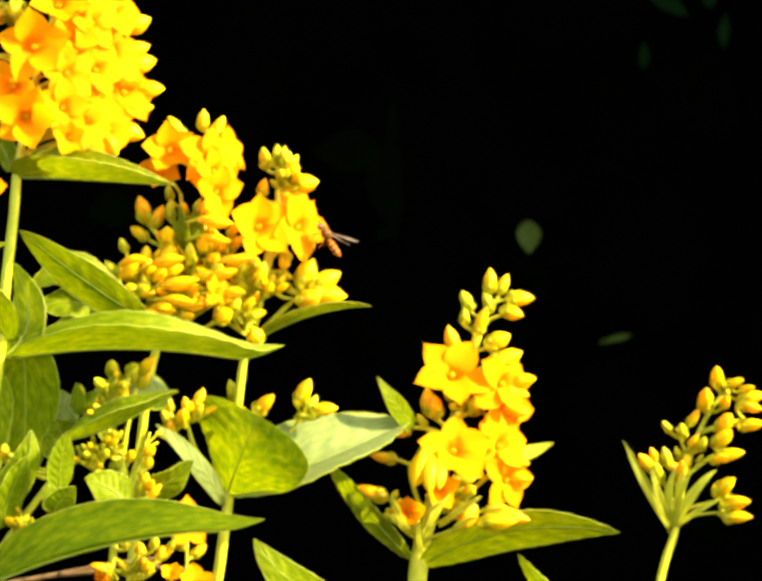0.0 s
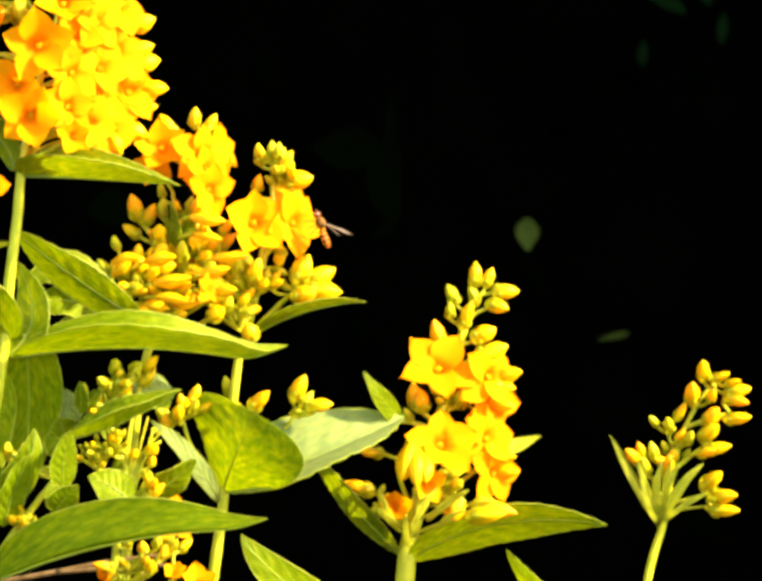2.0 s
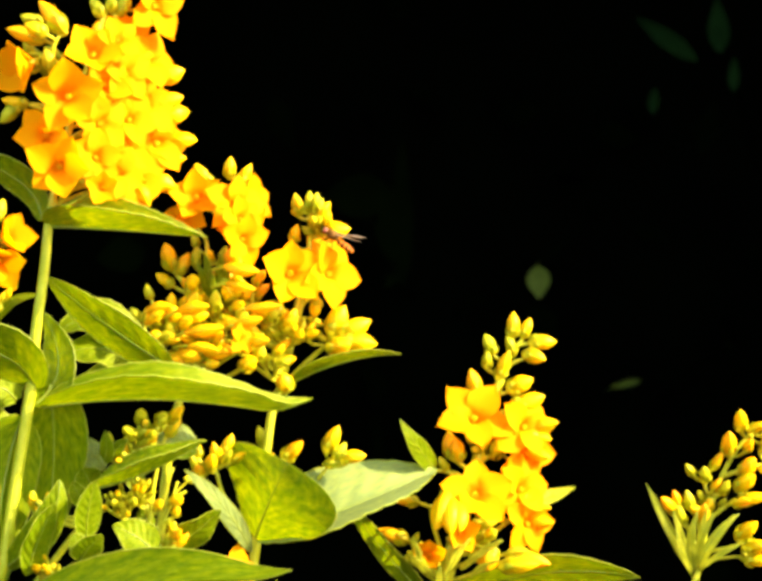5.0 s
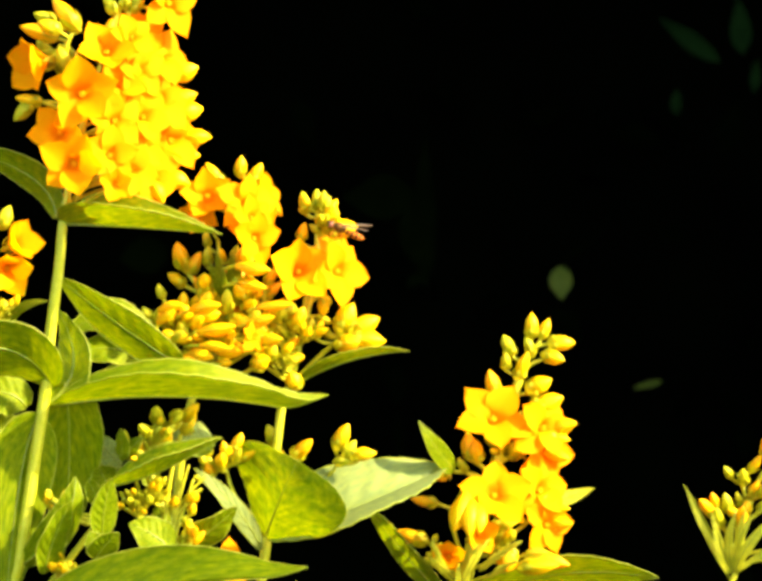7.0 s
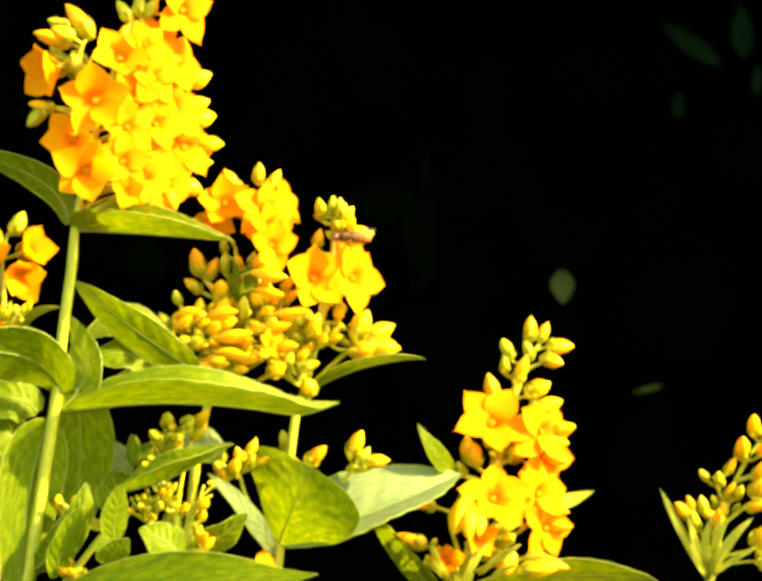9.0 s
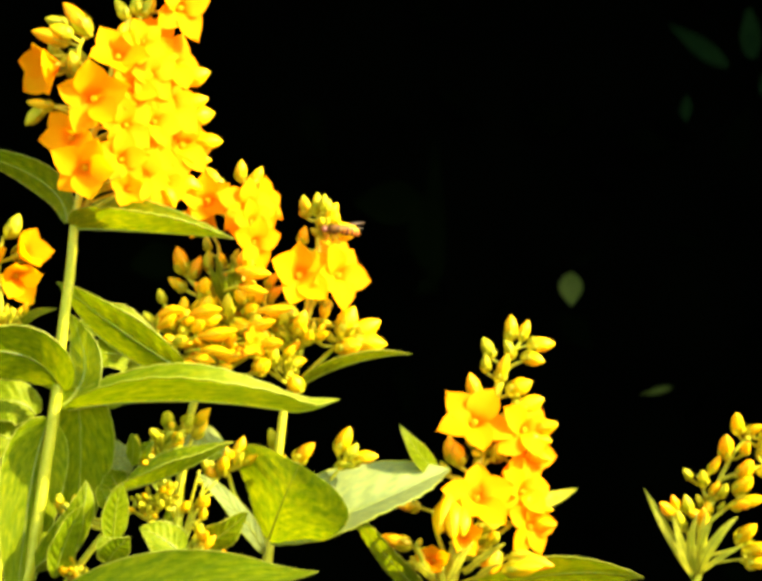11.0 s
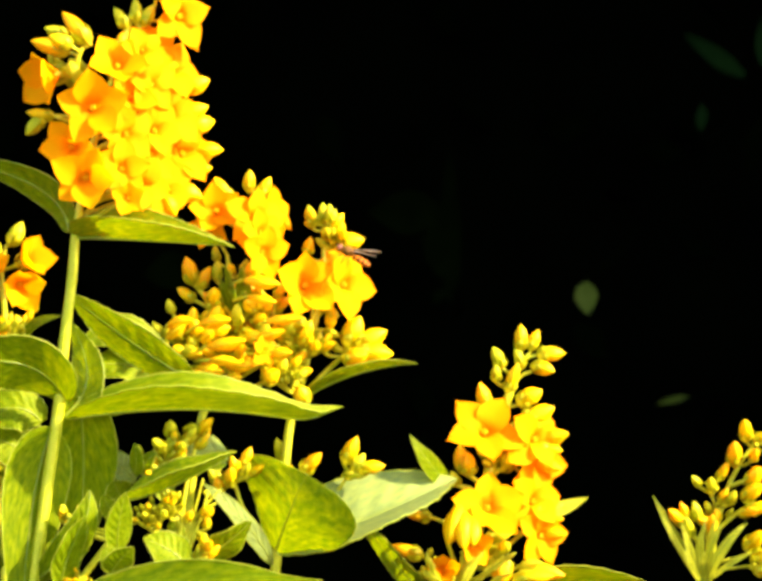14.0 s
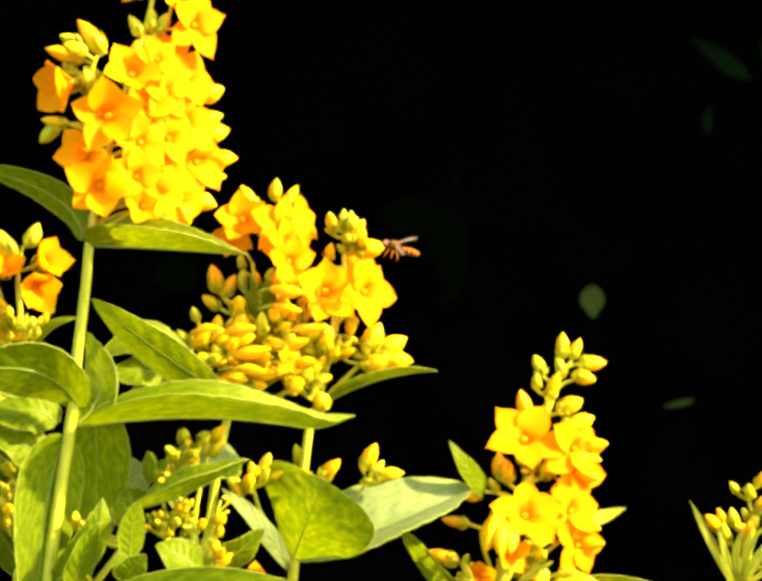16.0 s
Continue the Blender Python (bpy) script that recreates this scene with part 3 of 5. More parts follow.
v((-126.7, -30.0, 483.4), (-141.9, -44.0, 495.9), (-170.2, -50.0, 493.3), 14.5, 152, -28)
v((-122.1, -28.0, 484.5), (-120.7, -22.0, 458.4), (-123.5, -20.0, 427.0), 14.5, 198, 18, wavy=0.5, belly=0.34)
v((-130.7, -30.0, 473.7), (-137.2, -30.0, 449.9), (-141.4, -34.0, 404.0), 14.5, 160, -20)
v((-137.3, -30.0, 421.9), (-122.0, -38.0, 436.9), (-118.0, -36.0, 453.3), 7.6, 150, 10)

middle = Plant("loosestrife", "yellow loosestrife stem with open flowers above paired broad leaves", KIND, CLUMP,
               [(-63.7, 20.0, 348.3), (-56.5, 20.0, 400.4), (-52.8, 20.0, 427.3), (-49.8, 20.0, 457.6), (-47.4, 20.0, 476.1), (-44.4, 20.0, 484.5), (-41.0, 20.0, 499.7), (-39.0, 20.0, 516.5), (-36.7, 20.0, 526.6)], 1.8, 2)
middle.twig([(-42.7, 20.0, 492.9), (-36.0, 20.0, 521.5), (-35.7, 20.0, 533.3), (-35.7, 20.0, 542.5)], 1.5)
middle.twig([(-42.7, 20.0, 484.2), (-34.3, 20.0, 492.9), (-27.5, 16.0, 498.8)], 1.5)
f = middle.flower
f((-41.4, 6.0, 522.4), 12.2, 16, 12, 0.7, 26)
f((-27.2, 14.0, 522.5), 12.2, 38, 8, 0.9, -20)
f((-29.6, 24.0, 528.6), 9.5, 42, 24, 0.9, 30)
b = middle.bud
b((-21.8, 16.0, 510.4), (-28.2, 16.0, 501.0), "yellow", 1.15)
b((-13.8, 14.0, 505.7), (-24.8, 16.0, 501.0), "yellow", 1.1)
b((-11.7, 14.0, 499.3), (-25.5, 16.0, 498.3), "yellow", 1.0)
b((-19.5, 18.0, 503.0), (-27.6, 18.0, 499.7), "yellow", 1.2)
b((-20.1, 12.0, 497.7), (-28.8, 14.0, 496.3), "orange", 1.2)
b((-21.9, 20.0, 539.0), (-32.0, 20.0, 535.7), "yellow", 1.1)
b((-40.5, 20.0, 549.8), (-39.4, 20.0, 542.0), "green", 1.1)
b((-35.3, 20.0, 550.6), (-36.0, 20.0, 543.4), "green", 1.1)
b((-29.3, 20.0, 547.4), (-33.6, 20.0, 540.4), "yellow", 1.1)
b((-39.7, 20.0, 538.7), (-41.4, 20.0, 533.0), "orange", 1.2)
b((-34.0, 20.0, 506.4), (-32.6, 20.0, 513.5), "yellow", 1.1)
b((-30.4, 20.0, 503.9), (-35.7, 20.0, 506.4), "green")
b((-28.9, 20.0, 499.0), (-33.6, 20.0, 501.7), "green")
b((-37.7, 20.0, 506.4), (-38.3, 20.0, 499.7), "green", 1.0)
b((-41.2, 12.0, 498.7), (-45.6, 14.0, 496.3), "orange", 1.2)
b((-40.1, 12.0, 493.0), (-44.3, 14.0, 491.3), "yellow", 1.2)
b((-47.5, 10.0, 488.3), (-50.1, 12.0, 493.0), "green")
b((-44.2, 8.0, 486.3), (-42.6, 12.0, 482.1), "yellow", 1.6)
middle.spray((-34.9, 18.0, 540.7), 3.5, 6, 5.0, ["green", "yellow"])
middle.spray((-31.6, 20.0, 536.0), 3.0, 5, 5.0, ["green", "green", "yellow"])
middle.spray((-41.0, 16.0, 499.7), 5.0, 7, 6.1, ["green", "yellow"])
middle.spray((-50.9, 10.0, 489.6), 5.0, 8, 5.4, ["yellow", "green"])
middle.spray((-47.6, 14.0, 499.7), 6.0, 9, 6.4, ["green", "green", "yellow"])
v = middle.leaf
v((-43.1, 20.0, 482.8), (-24.1, 12.0, 491.3), (-3.4, 12.0, 494.6), 6.7, -45, 75, wavy=0.2)
v((-51.5, 20.0, 429.7), (-20.9, 22.0, 441.4), (9.9, 42.0, 454.5), 20.9, -101, 24, wavy=0.5, label="leaf blade with a pale sheen put into its colour", skin=SHEEN_BLADE)
v((-53.1, 20.0, 429.4), (-48.1, 6.0, 442.8), (-41.7, 0.0, 457.0), 29.6, 204, 36, wavy=0.7, belly=0.72)
v((-53.9, 10.0, 426.0), (-62.9, -14.0, 441.4), (-76.6, -20.0, 454.7), 4.2, -150, 30, label="leaf blade with a pale sheen put into its colour", skin=SHEEN_BLADE)
middle.twig([(-55.3, 20.0, 432.4), (-63.6, 14.0, 444.3), (-66.9, 14.0, 454.4)], 1.3)
middle.twig([(-57.9, 20.0, 434.1), (-70.3, 14.0, 448.5), (-74.5, 14.0, 457.7)], 1.3)
middle.twig([(-49.4, 20.0, 434.1), (-36.1, 26.0, 445.7), (-26.3, 22.0, 457.6)], 1.2)
b((-75.1, 12.0, 464.5), (-72.4, 12.0, 457.8), "yellow")
b((-67.4, 12.0, 463.6), (-66.4, 12.0, 457.4), "yellow")
b((-61.7, 14.0, 466.5), (-63.7, 14.0, 459.1), "yellow", 1.1)
b((-56.6, 12.0, 460.5), (-61.3, 12.0, 456.8), "yellow")
b((-51.9, 24.0, 469.3), (-50.2, 24.0, 461.6), "green")
b((-36.6, 16.0, 464.1), (-43.6, 16.0, 457.4), "orange")
b((-46.7, 10.0, 459.8), (-49.2, 10.0, 456.5), "yellow")
b((-23.9, 20.0, 469.1), (-28.9, 20.0, 460.6), "yellow")
b((-15.1, 20.0, 460.3), (-24.2, 20.0, 458.0), "yellow", 0.9)
b((-21.7, 20.0, 463.5), (-26.2, 20.0, 457.6), "green")
b((-20.5, 20.0, 456.6), (-29.3, 20.0, 456.3), "green", 0.8)
b((-32.6, 20.0, 444.5), (-36.3, 20.0, 443.5), "green", 1.0)
b((-73.6, 12.0, 456.1), (-71.1, 12.0, 451.1), "orange", 1.2)
middle.spray((-69.1, 14.0, 452.7), 5.0, 8, 6.1, ["yellow", "green"])

bushy = Plant("loosestrife", "bushy yellow loosestrife head with open flowers over many orange buds", KIND, CLUMP,
              [(-88.5, 20.0, 348.3), (-86.4, 20.0, 398.8), (-84.1, 20.0, 432.4), (-82.1, 20.0, 455.9), (-78.7, 20.0, 476.1), (-73.0, 20.0, 492.1), (-64.6, 20.0, 508.1), (-57.9, 20.0, 526.6), (-56.5, 20.0, 543.4), (-60.4, 20.0, 556.0)], 1.7, 12)
bushy.twig([(-72.7, 20.0, 492.9), (-67.8, 15.0, 506.4), (-68.1, 15.0, 519.8), (-69.3, 20.0, 533.3)], 1.5)
bushy.twig([(-74.7, 20.0, 489.6), (-79.5, 14.0, 498.0), (-88.7, 14.0, 506.4)], 1.5)
bushy.twig([(-69.3, 20.0, 496.3), (-57.7, 14.0, 506.4), (-52.7, 14.0, 511.4)], 1.3)
f = bushy.flower
f((-72.8, 14.0, 549.3), 10.1, 6, 22, 0.7, 30)
f((-58.1, 12.0, 547.2), 11.0, 34, 16, 0.9, 4)
f((-56.1, 16.0, 538.9), 9.8, 36, 0, 0.7, 40)
f((-52.8, 22.0, 548.1), 8.9, 52, 14, 0.7, 20)
f((-55.7, -8.0, 500.2), 6.0, 34, 20, 0.9, 10)
f((-55.4, 2.0, 533.9), 9.4, 34, -4, 0.9, 12)
f((-56.6, 6.0, 541.6), 8.8, 36, 10, 0.9, 40)
f((-76.4, 20.0, 542.5), 8.1, 10, -20, 0.7)
b = bushy.bud
b((-66.7, -6.0, 511.1), (-78.2, -2.0, 509.2), "petal", 0.66)
b((-42.2, -4.0, 511.6), (-55.2, 0.0, 510.2), "petal", 0.53)
b((-61.7, -8.0, 503.1), (-75.6, -4.0, 501.7), "petal", 0.53)
b((-63.6, -10.0, 496.5), (-74.6, -6.0, 497.1), "petal", 0.53)
b((-80.0, -6.0, 511.7), (-89.1, -2.0, 509.0), "petal", 0.66)
b((-82.6, -8.0, 508.7), (-89.4, -4.0, 504.6), "petal", 0.74)
b((-48.9, -6.0, 506.4), (-58.8, -2.0, 504.5), "petal", 0.57)
b((-50.6, -2.0, 522.2), (-62.7, 2.0, 524.5), "petal", 0.61)
b((-51.9, -2.0, 516.8), (-61.7, 2.0, 518.8), "petal", 0.61)
b((-46.4, -6.0, 500.2), (-54.8, -2.0, 498.2), "yellow", 0.8)
b((-67.7, 2.0, 507.7), (-75.9, 6.0, 506.3), "yellow", 1.10)
b((-59.8, 0.0, 494.7), (-69.4, 4.0, 495.0), "petal", 0.90)
b((-70.3, 0.0, 493.0), (-79.1, 4.0, 494.3), "petal", 0.90)
b((-77.7, 2.0, 500.0), (-85.0, 6.0, 499.0), "yellow", 1.00)
b((-75.6, 0.0, 491.7), (-82.5, 4.0, 493.0), "orange", 1.10)
b((-72.2, 6.0, 516.4), (-73.5, 10.0, 508.9), "yellow", 1.20)
b((-63.3, 6.0, 518.0), (-60.1, 10.0, 513.1), "yellow", 1.10)
b((-55.8, 6.0, 513.0), (-60.1, 10.0, 509.7), "yellow", 1.10)
b((-80.8, 4.0, 511.4), (-78.9, 8.0, 504.7), "yellow", 1.20)
b((-85.8, 4.0, 511.4), (-84.3, 8.0, 504.7), "orange", 1.20)
b((-63.1, -2.0, 503.0), (-73.2, 2.0, 501.3), "petal", 0.80)
b((-52.3, -2.0, 499.7), (-57.4, 2.0, 495.5), "yellow", 1.20)
b((-87.7, 2.0, 501.3), (-83.4, 6.0, 499.7), "yellow", 1.20)
b((-52.3, -2.0, 493.0), (-55.7, 2.0, 489.7), "yellow", 1.30)
b((-48.2, 0.0, 497.2), (-51.6, 4.0, 493.0), "green", 1.20)
b((-63.9, -2.0, 490.5), (-69.0, 2.0, 491.3), "yellow", 1.00)
b((-57.4, 2.0, 506.3), (-64.2, 6.0, 505.5), "yellow", 1.00)
b((-75.8, 4.0, 502.3), (-63.2, 8.0, 501.0), "yellow", 0.8)
b((-52.6, 10.0, 511.1), (-42.6, 12.0, 509.7), "yellow", 0.9)
b((-77.9, 8.0, 510.4), (-69.0, 10.0, 508.4), "yellow", 0.9)
b((-79.1, 4.0, 496.7), (-70.6, 8.0, 495.0), "orange", 0.9)
b((-58.8, 4.0, 494.7), (-65.6, 8.0, 498.7), "orange", 1.0)
b((-61.6, 20.0, 562.6), (-61.7, 20.0, 555.5))
b((-54.0, 20.0, 560.2), (-58.2, 20.0, 553.5))
b((-73.7, 20.0, 559.9), (-68.3, 20.0, 552.1))
b((-59.2, 20.0, 554.3), (-61.2, 20.0, 548.4), "orange", 1.2)
b((-83.6, 20.0, 533.0), (-81.1, 20.0, 523.5), "orange")
b((-75.0, 20.0, 529.3), (-79.4, 20.0, 521.9), "orange")
b((-86.8, 20.0, 522.2), (-80.7, 20.0, 517.8), "yellow")
b((-72.7, 20.0, 531.3), (-73.0, 20.0, 524.6), "green")
b((-73.8, 20.0, 536.7), (-72.7, 20.0, 531.3), "green")
b((-64.6, 20.0, 516.1), (-58.5, 20.0, 511.1), "yellow")
b((-64.2, 20.0, 509.8), (-56.8, 20.0, 507.1), "orange")
b((-54.6, 12.0, 508.4), (-43.6, 16.0, 510.7), "yellow", 0.9)
b((-74.7, 20.0, 511.4), (-67.1, 20.0, 508.9), "orange")
b((-77.2, 20.0, 506.4), (-69.3, 20.0, 507.1), "orange")
b((-51.5, 20.0, 513.1), (-50.1, 20.0, 506.4), "green")
bushy.spray((-66.7, 18.0, 525.6), 5.0, 3, 6.0, ["green", "yellow", "yellow"])
bushy.spray((-57.8, 16.0, 513.1), 6.0, 9, 6.7, ["yellow", "orange", "green"])
bushy.spray((-87.8, 12.0, 499.7), 6.0, 9, 5.7, ["green", "yellow", "orange"])
bushy.spray((-61.2, 20.0, 523.2), 5.0, 3, 6.0, ["orange", "green", "yellow"])
bushy.spray((-81.2, 12.0, 506.4), 8.0, 10, 6.4, ["yellow", "yellow", "green"])
bushy.spray((-64.4, 14.0, 503.0), 8.0, 12, 7.1, ["orange", "yellow", "green"])
bushy.spray((-71.3, 16.0, 513.1), 6.0, 8, 6.7, ["yellow", "orange"])
bushy.spray((-72.7, 8.0, 494.6), 7.0, 8, 6.1, ["yellow", "yellow", "green"])
v = bushy.leaf
v((-67.1, 14.0, 512.1), (-67.9, 8.0, 520.9), (-69.9, 6.0, 529.7), 2.2, 154, -26, wavy=0.3)
v((-66.4, 14.0, 512.4), (-64.7, 8.0, 520.8), (-64.2, 6.0, 529.2), 2.2, 154, -26, wavy=0.3)
v((-65.7, 14.0, 512.7), (-62.7, 8.0, 519.7), (-60.7, 6.0, 526.7), 2.2, 154, -26, wavy=0.3)
v((-67.7, 14.0, 511.7), (-69.3, 8.0, 518.9), (-72.1, 6.0, 526.1), 2.2, 154, -26, wavy=0.3)
v((-67.1, 14.0, 510.7), (-66.8, 8.0, 517.4), (-67.8, 6.0, 524.1), 2.2, 154, -26, wavy=0.3)
v((-66.1, 14.0, 510.4), (-63.8, 8.0, 515.5), (-62.8, 6.0, 520.7), 2.2, 154, -26, wavy=0.3)
v((-80.5, -4.0, 489.7), (-101.7, -14.0, 503.8), (-123.1, -16.0, 520.5), 9.8, 150, -30)
v((-89.3, 8.0, 493.0), (-104.2, 4.0, 506.3), (-120.8, 2.0, 500.3), 9.0, -144, 36, wavy=0.9)
v((-91.0, 8.0, 490.5), (-105.8, 2.0, 496.0), (-119.0, 0.0, 493.0), 7.5, -144, 36, wavy=0.9)

column = Plant("loosestrife", "slender yellow loosestrife spike with overlapping open flowers", KIND, CLUMP,
               [(7.9, 60.0, 345.6), (12.7, 60.0, 396.9), (14.4, 60.0, 410.6), (19.0, 60.0, 427.7), (23.6, 60.0, 443.2), (28.1, 60.0, 462.0), (31.8, 60.0, 475.7), (35.3, 60.0, 487.7), (38.4, 60.0, 495.4)], 3.2, 3)
column.twig([(34.4, 60.0, 484.2), (37.8, 60.0, 489.4), (42.5, 60.0, 491.4)], 1.2)
column.twig([(16.4, 60.0, 417.5), (11.3, 60.0, 431.2), (9.9, 60.0, 439.7)], 1.2)
column.twig([(18.1, 60.0, 420.9), (33.6, 60.0, 431.2), (42.1, 60.0, 438.0)], 1.3)
column.twig([(26.7, 60.0, 455.1), (37.0, 60.0, 460.3), (42.1, 60.0, 465.4)], 1.3)
f = column.flower
f((25.2, 46.0, 471.8), 13.3, 10, 34, 0.9, 54)
f((44.0, 52.0, 467.9), 12.4, 36, 10, 0.9, -2)
f((44.8, 56.0, 458.3), 10.3, 38, 2, 0.9, -10)
f((25.9, 36.0, 444.8), 12.9, 16, 20, 0.7, 14)
f((43.0, 52.0, 446.1), 11.5, 38, 8, 0.9, 10)
f((45.4, 52.0, 433.5), 9.9, 38, 0, 0.9, 0)
f((38.3, 58.0, 450.4), 7.5, 40, 20, 0.45, 30)
f((9.9, 48.0, 422.2), 7.2, -6, -4, 0.45)
f((21.0, 38.0, 430.5), 7.6, 30, -4, 0.45)
f((36.3, 62.0, 465.4), 8.6, 40, 5, 0.9)
f((44.7, 60.0, 468.3), 9.6, 40, 6, 0.9, 30)
f((44.0, 60.0, 454.6), 9.0, 40, 2, 0.9, 10)
f((44.4, 60.0, 439.6), 9.3, 40, 0, 0.9, 50)
b = column.bud
b((54.8, 56.0, 468.3), (44.4, 60.0, 467.3), "petal", 0.9)
b((52.0, 56.0, 457.3), (42.9, 60.0, 458.7), "petal", 0.9)
b((52.5, 56.0, 438.5), (42.7, 60.0, 439.2), "petal", 0.8)
b((52.9, 54.0, 433.8), (43.5, 58.0, 434.1), "petal", 0.7)
b((22.7, 58.0, 487.3), (25.7, 60.0, 478.1), "orange", 0.9)
b((45.2, 60.0, 485.3), (37.0, 60.0, 479.8), "yellow", 1.15)
b((49.6, 56.0, 477.8), (38.7, 60.0, 474.0), "yellow", 1.1)
b((43.7, 54.0, 474.9), (36.9, 58.0, 472.3), "orange", 1.1)
b((52.3, 56.0, 462.9), (43.8, 56.0, 464.5), "yellow", 1.0)
b((17.8, 56.0, 463.4), (19.8, 56.0, 455.2), "orange", 1.2)
b((34.4, 56.0, 462.9), (31.8, 60.0, 456.9), "green", 1.1)
b((39.0, 60.0, 507.9), (38.4, 60.0, 499.0))
b((44.2, 60.0, 506.0), (41.8, 60.0, 498.6), "yellow", 0.9)
b((53.8, 60.0, 498.5), (44.2, 60.0, 496.9))
b((50.3, 60.0, 491.1), (42.5, 60.0, 493.5), "yellow", 1.1)
b((29.1, 60.0, 500.3), (31.5, 60.0, 492.8), "green", 1.1)
b((29.8, 60.0, 493.8), (29.4, 60.0, 488.0), "green", 1.1)
b((36.6, 60.0, 494.5), (33.6, 60.0, 484.2), "yellow", 0.8)
b((24.3, 60.0, 487.7), (25.9, 60.0, 477.7), "orange", 0.9)
b((36.6, 60.0, 499.7), (39.0, 60.0, 492.8), "green")
b((-3.8, 60.0, 442.1), (5.5, 60.0, 440.4), "orange", 0.85)
b((-8.9, 60.0, 431.2), (2.1, 60.0, 426.7), "orange", 0.85)
b((5.1, 60.0, 448.3), (9.9, 60.0, 451.7), "orange", 1.4)
b((15.1, 60.0, 465.4), (18.1, 60.0, 455.8), "orange", 1.0)
b((6.2, 60.0, 429.5), (3.6, 60.0, 426.0), "green")
b((12.5, 28.0, 431.3), (15.6, 34.0, 444.7), "petal", 1.05)
b((16.8, 24.0, 430.9), (17.2, 32.0, 442.2), "petal", 0.95)
b((20.9, 24.0, 430.9), (19.9, 30.0, 440.6), "petal", 1.0)
b((30.1, 30.0, 418.6), (30.1, 36.0, 425.2), "orange", 1.5)
b((52.1, 34.0, 420.8), (36.6, 36.0, 423.1), "orange", 0.75)
b((47.7, 32.0, 419.5), (34.0, 34.0, 419.1), "yellow", 0.7)
b((30.0, 52.0, 431.4), (24.1, 52.0, 429.7), "green")
b((34.3, 52.0, 434.0), (24.9, 52.0, 433.1), "green")
b((13.0, 60.0, 456.9), (15.6, 60.0, 451.7), "green")
b((20.6, 48.0, 426.4), (17.2, 50.0, 428.1), "orange", 1.6)
column.spray((25.8, 54.0, 422.8), 6.0, 12, 5.1, ["green", "green", "yellow"])
column.spray((7.9, 56.0, 418.5), 5.0, 8, 4.5, ["green"])
column.spray((30.1, 60.0, 460.3), 4.0, 6, 5.1, ["green", "orange"])
column.spray((35.2, 56.0, 438.1), 6.0, 6, 6.2, ["orange", "yellow"])
v = column.leaf
v((14.4, 60.0, 402.9), (45.2, 44.0, 416.0), (83.2, 40.0, 415.5), 11.3, 146, -34, wavy=0.3)
v((10.6, 60.0, 405.5), (-5.8, 58.0, 422.7), (-19.5, 62.0, 440.5), 8.2, 128, -50, wavy=0.2)
v((11.6, 48.0, 452.6), (5.0, 30.0, 460.6), (-1.3, 26.0, 470.3), 4.6, -146, 34, wavy=0.2, belly=0.3)
v((37.0, 60.0, 438.6), (49.1, 64.0, 442.0), (61.1, 64.0, 446.3), 4.1, -140, 40, wavy=0.15, skin=BRACT)
v((14.9, 32.0, 413.8), (18.7, 28.0, 422.2), (23.9, 27.0, 429.2), 2.4, 136, -44, wavy=0.3, skin=BRACT)
v((20.5, 32.0, 417.7), (25.1, 28.0, 422.3), (31.0, 27.0, 425.5), 2.2, 136, -44, wavy=0.3, skin=BRACT)
v((24.7, 32.0, 420.2), (29.2, 28.0, 425.1), (35.1, 27.0, 428.5), 2.6, 136, -44, wavy=0.3, skin=BRACT)
v((17.1, 32.0, 419.4), (18.1, 28.0, 424.0), (20.4, 27.0, 427.1), 2.0, 136, -44, wavy=0.3, skin=BRACT)
v((11.2, 32.0, 415.1), (6.2, 28.0, 419.8), (2.7, 27.0, 422.9), 2.4, 136, -44, wavy=0.3, skin=BRACT)
v((8.8, 32.0, 416.8), (5.6, 28.0, 423.7), (3.7, 27.0, 429.2), 2.0, 136, -44, wavy=0.3, skin=BRACT)
v((14.2, 32.0, 408.4), (13.0, 28.0, 414.7), (13.2, 27.0, 419.5), 1.8, 136, -44, wavy=0.3, skin=BRACT)
v((23.8, 32.0, 415.1), (28.2, 28.0, 419.2), (33.9, 27.0, 421.7), 2.0, 136, -44, wavy=0.3, skin=BRACT)
v((9.9, 60.0, 374.7), (-23.9, 14.0, 393.8), (-43.5, 4.0, 414.7), 9.0, -160, 20, wavy=0.3)

budding = Plant("loosestrife", "young yellow loosestrife head still mostly in tight bud", KIND, CLUMP,
                [(89.7, 50.0, 346.2), (97.8, 50.0, 397.4), (103.0, 50.0, 415.3), (105.9, 50.0, 431.5), (108.4, 50.0, 441.7), (112.2, 50.0, 451.9), (118.6, 50.0, 462.2), (123.8, 50.0, 465.6)], 1.4, 4)
budding.twig([(103.6, 50.0, 419.5), (110.1, 50.0, 421.2), (122.0, 50.0, 422.6)], 0.9)
budding.twig([(104.1, 50.0, 423.0), (111.8, 50.0, 424.7), (120.3, 50.0, 427.2)], 1.0)
budding.twig([(104.1, 50.0, 421.2), (99.9, 50.0, 431.5), (95.6, 50.0, 438.3)], 1.2)
budding.twig([(104.7, 50.0, 426.4), (103.0, 50.0, 434.9), (101.6, 50.0, 440.0)], 1.0)
budding.twig([(106.7, 50.0, 434.9), (116.9, 50.0, 442.6), (122.0, 50.0, 444.3)], 1.0)
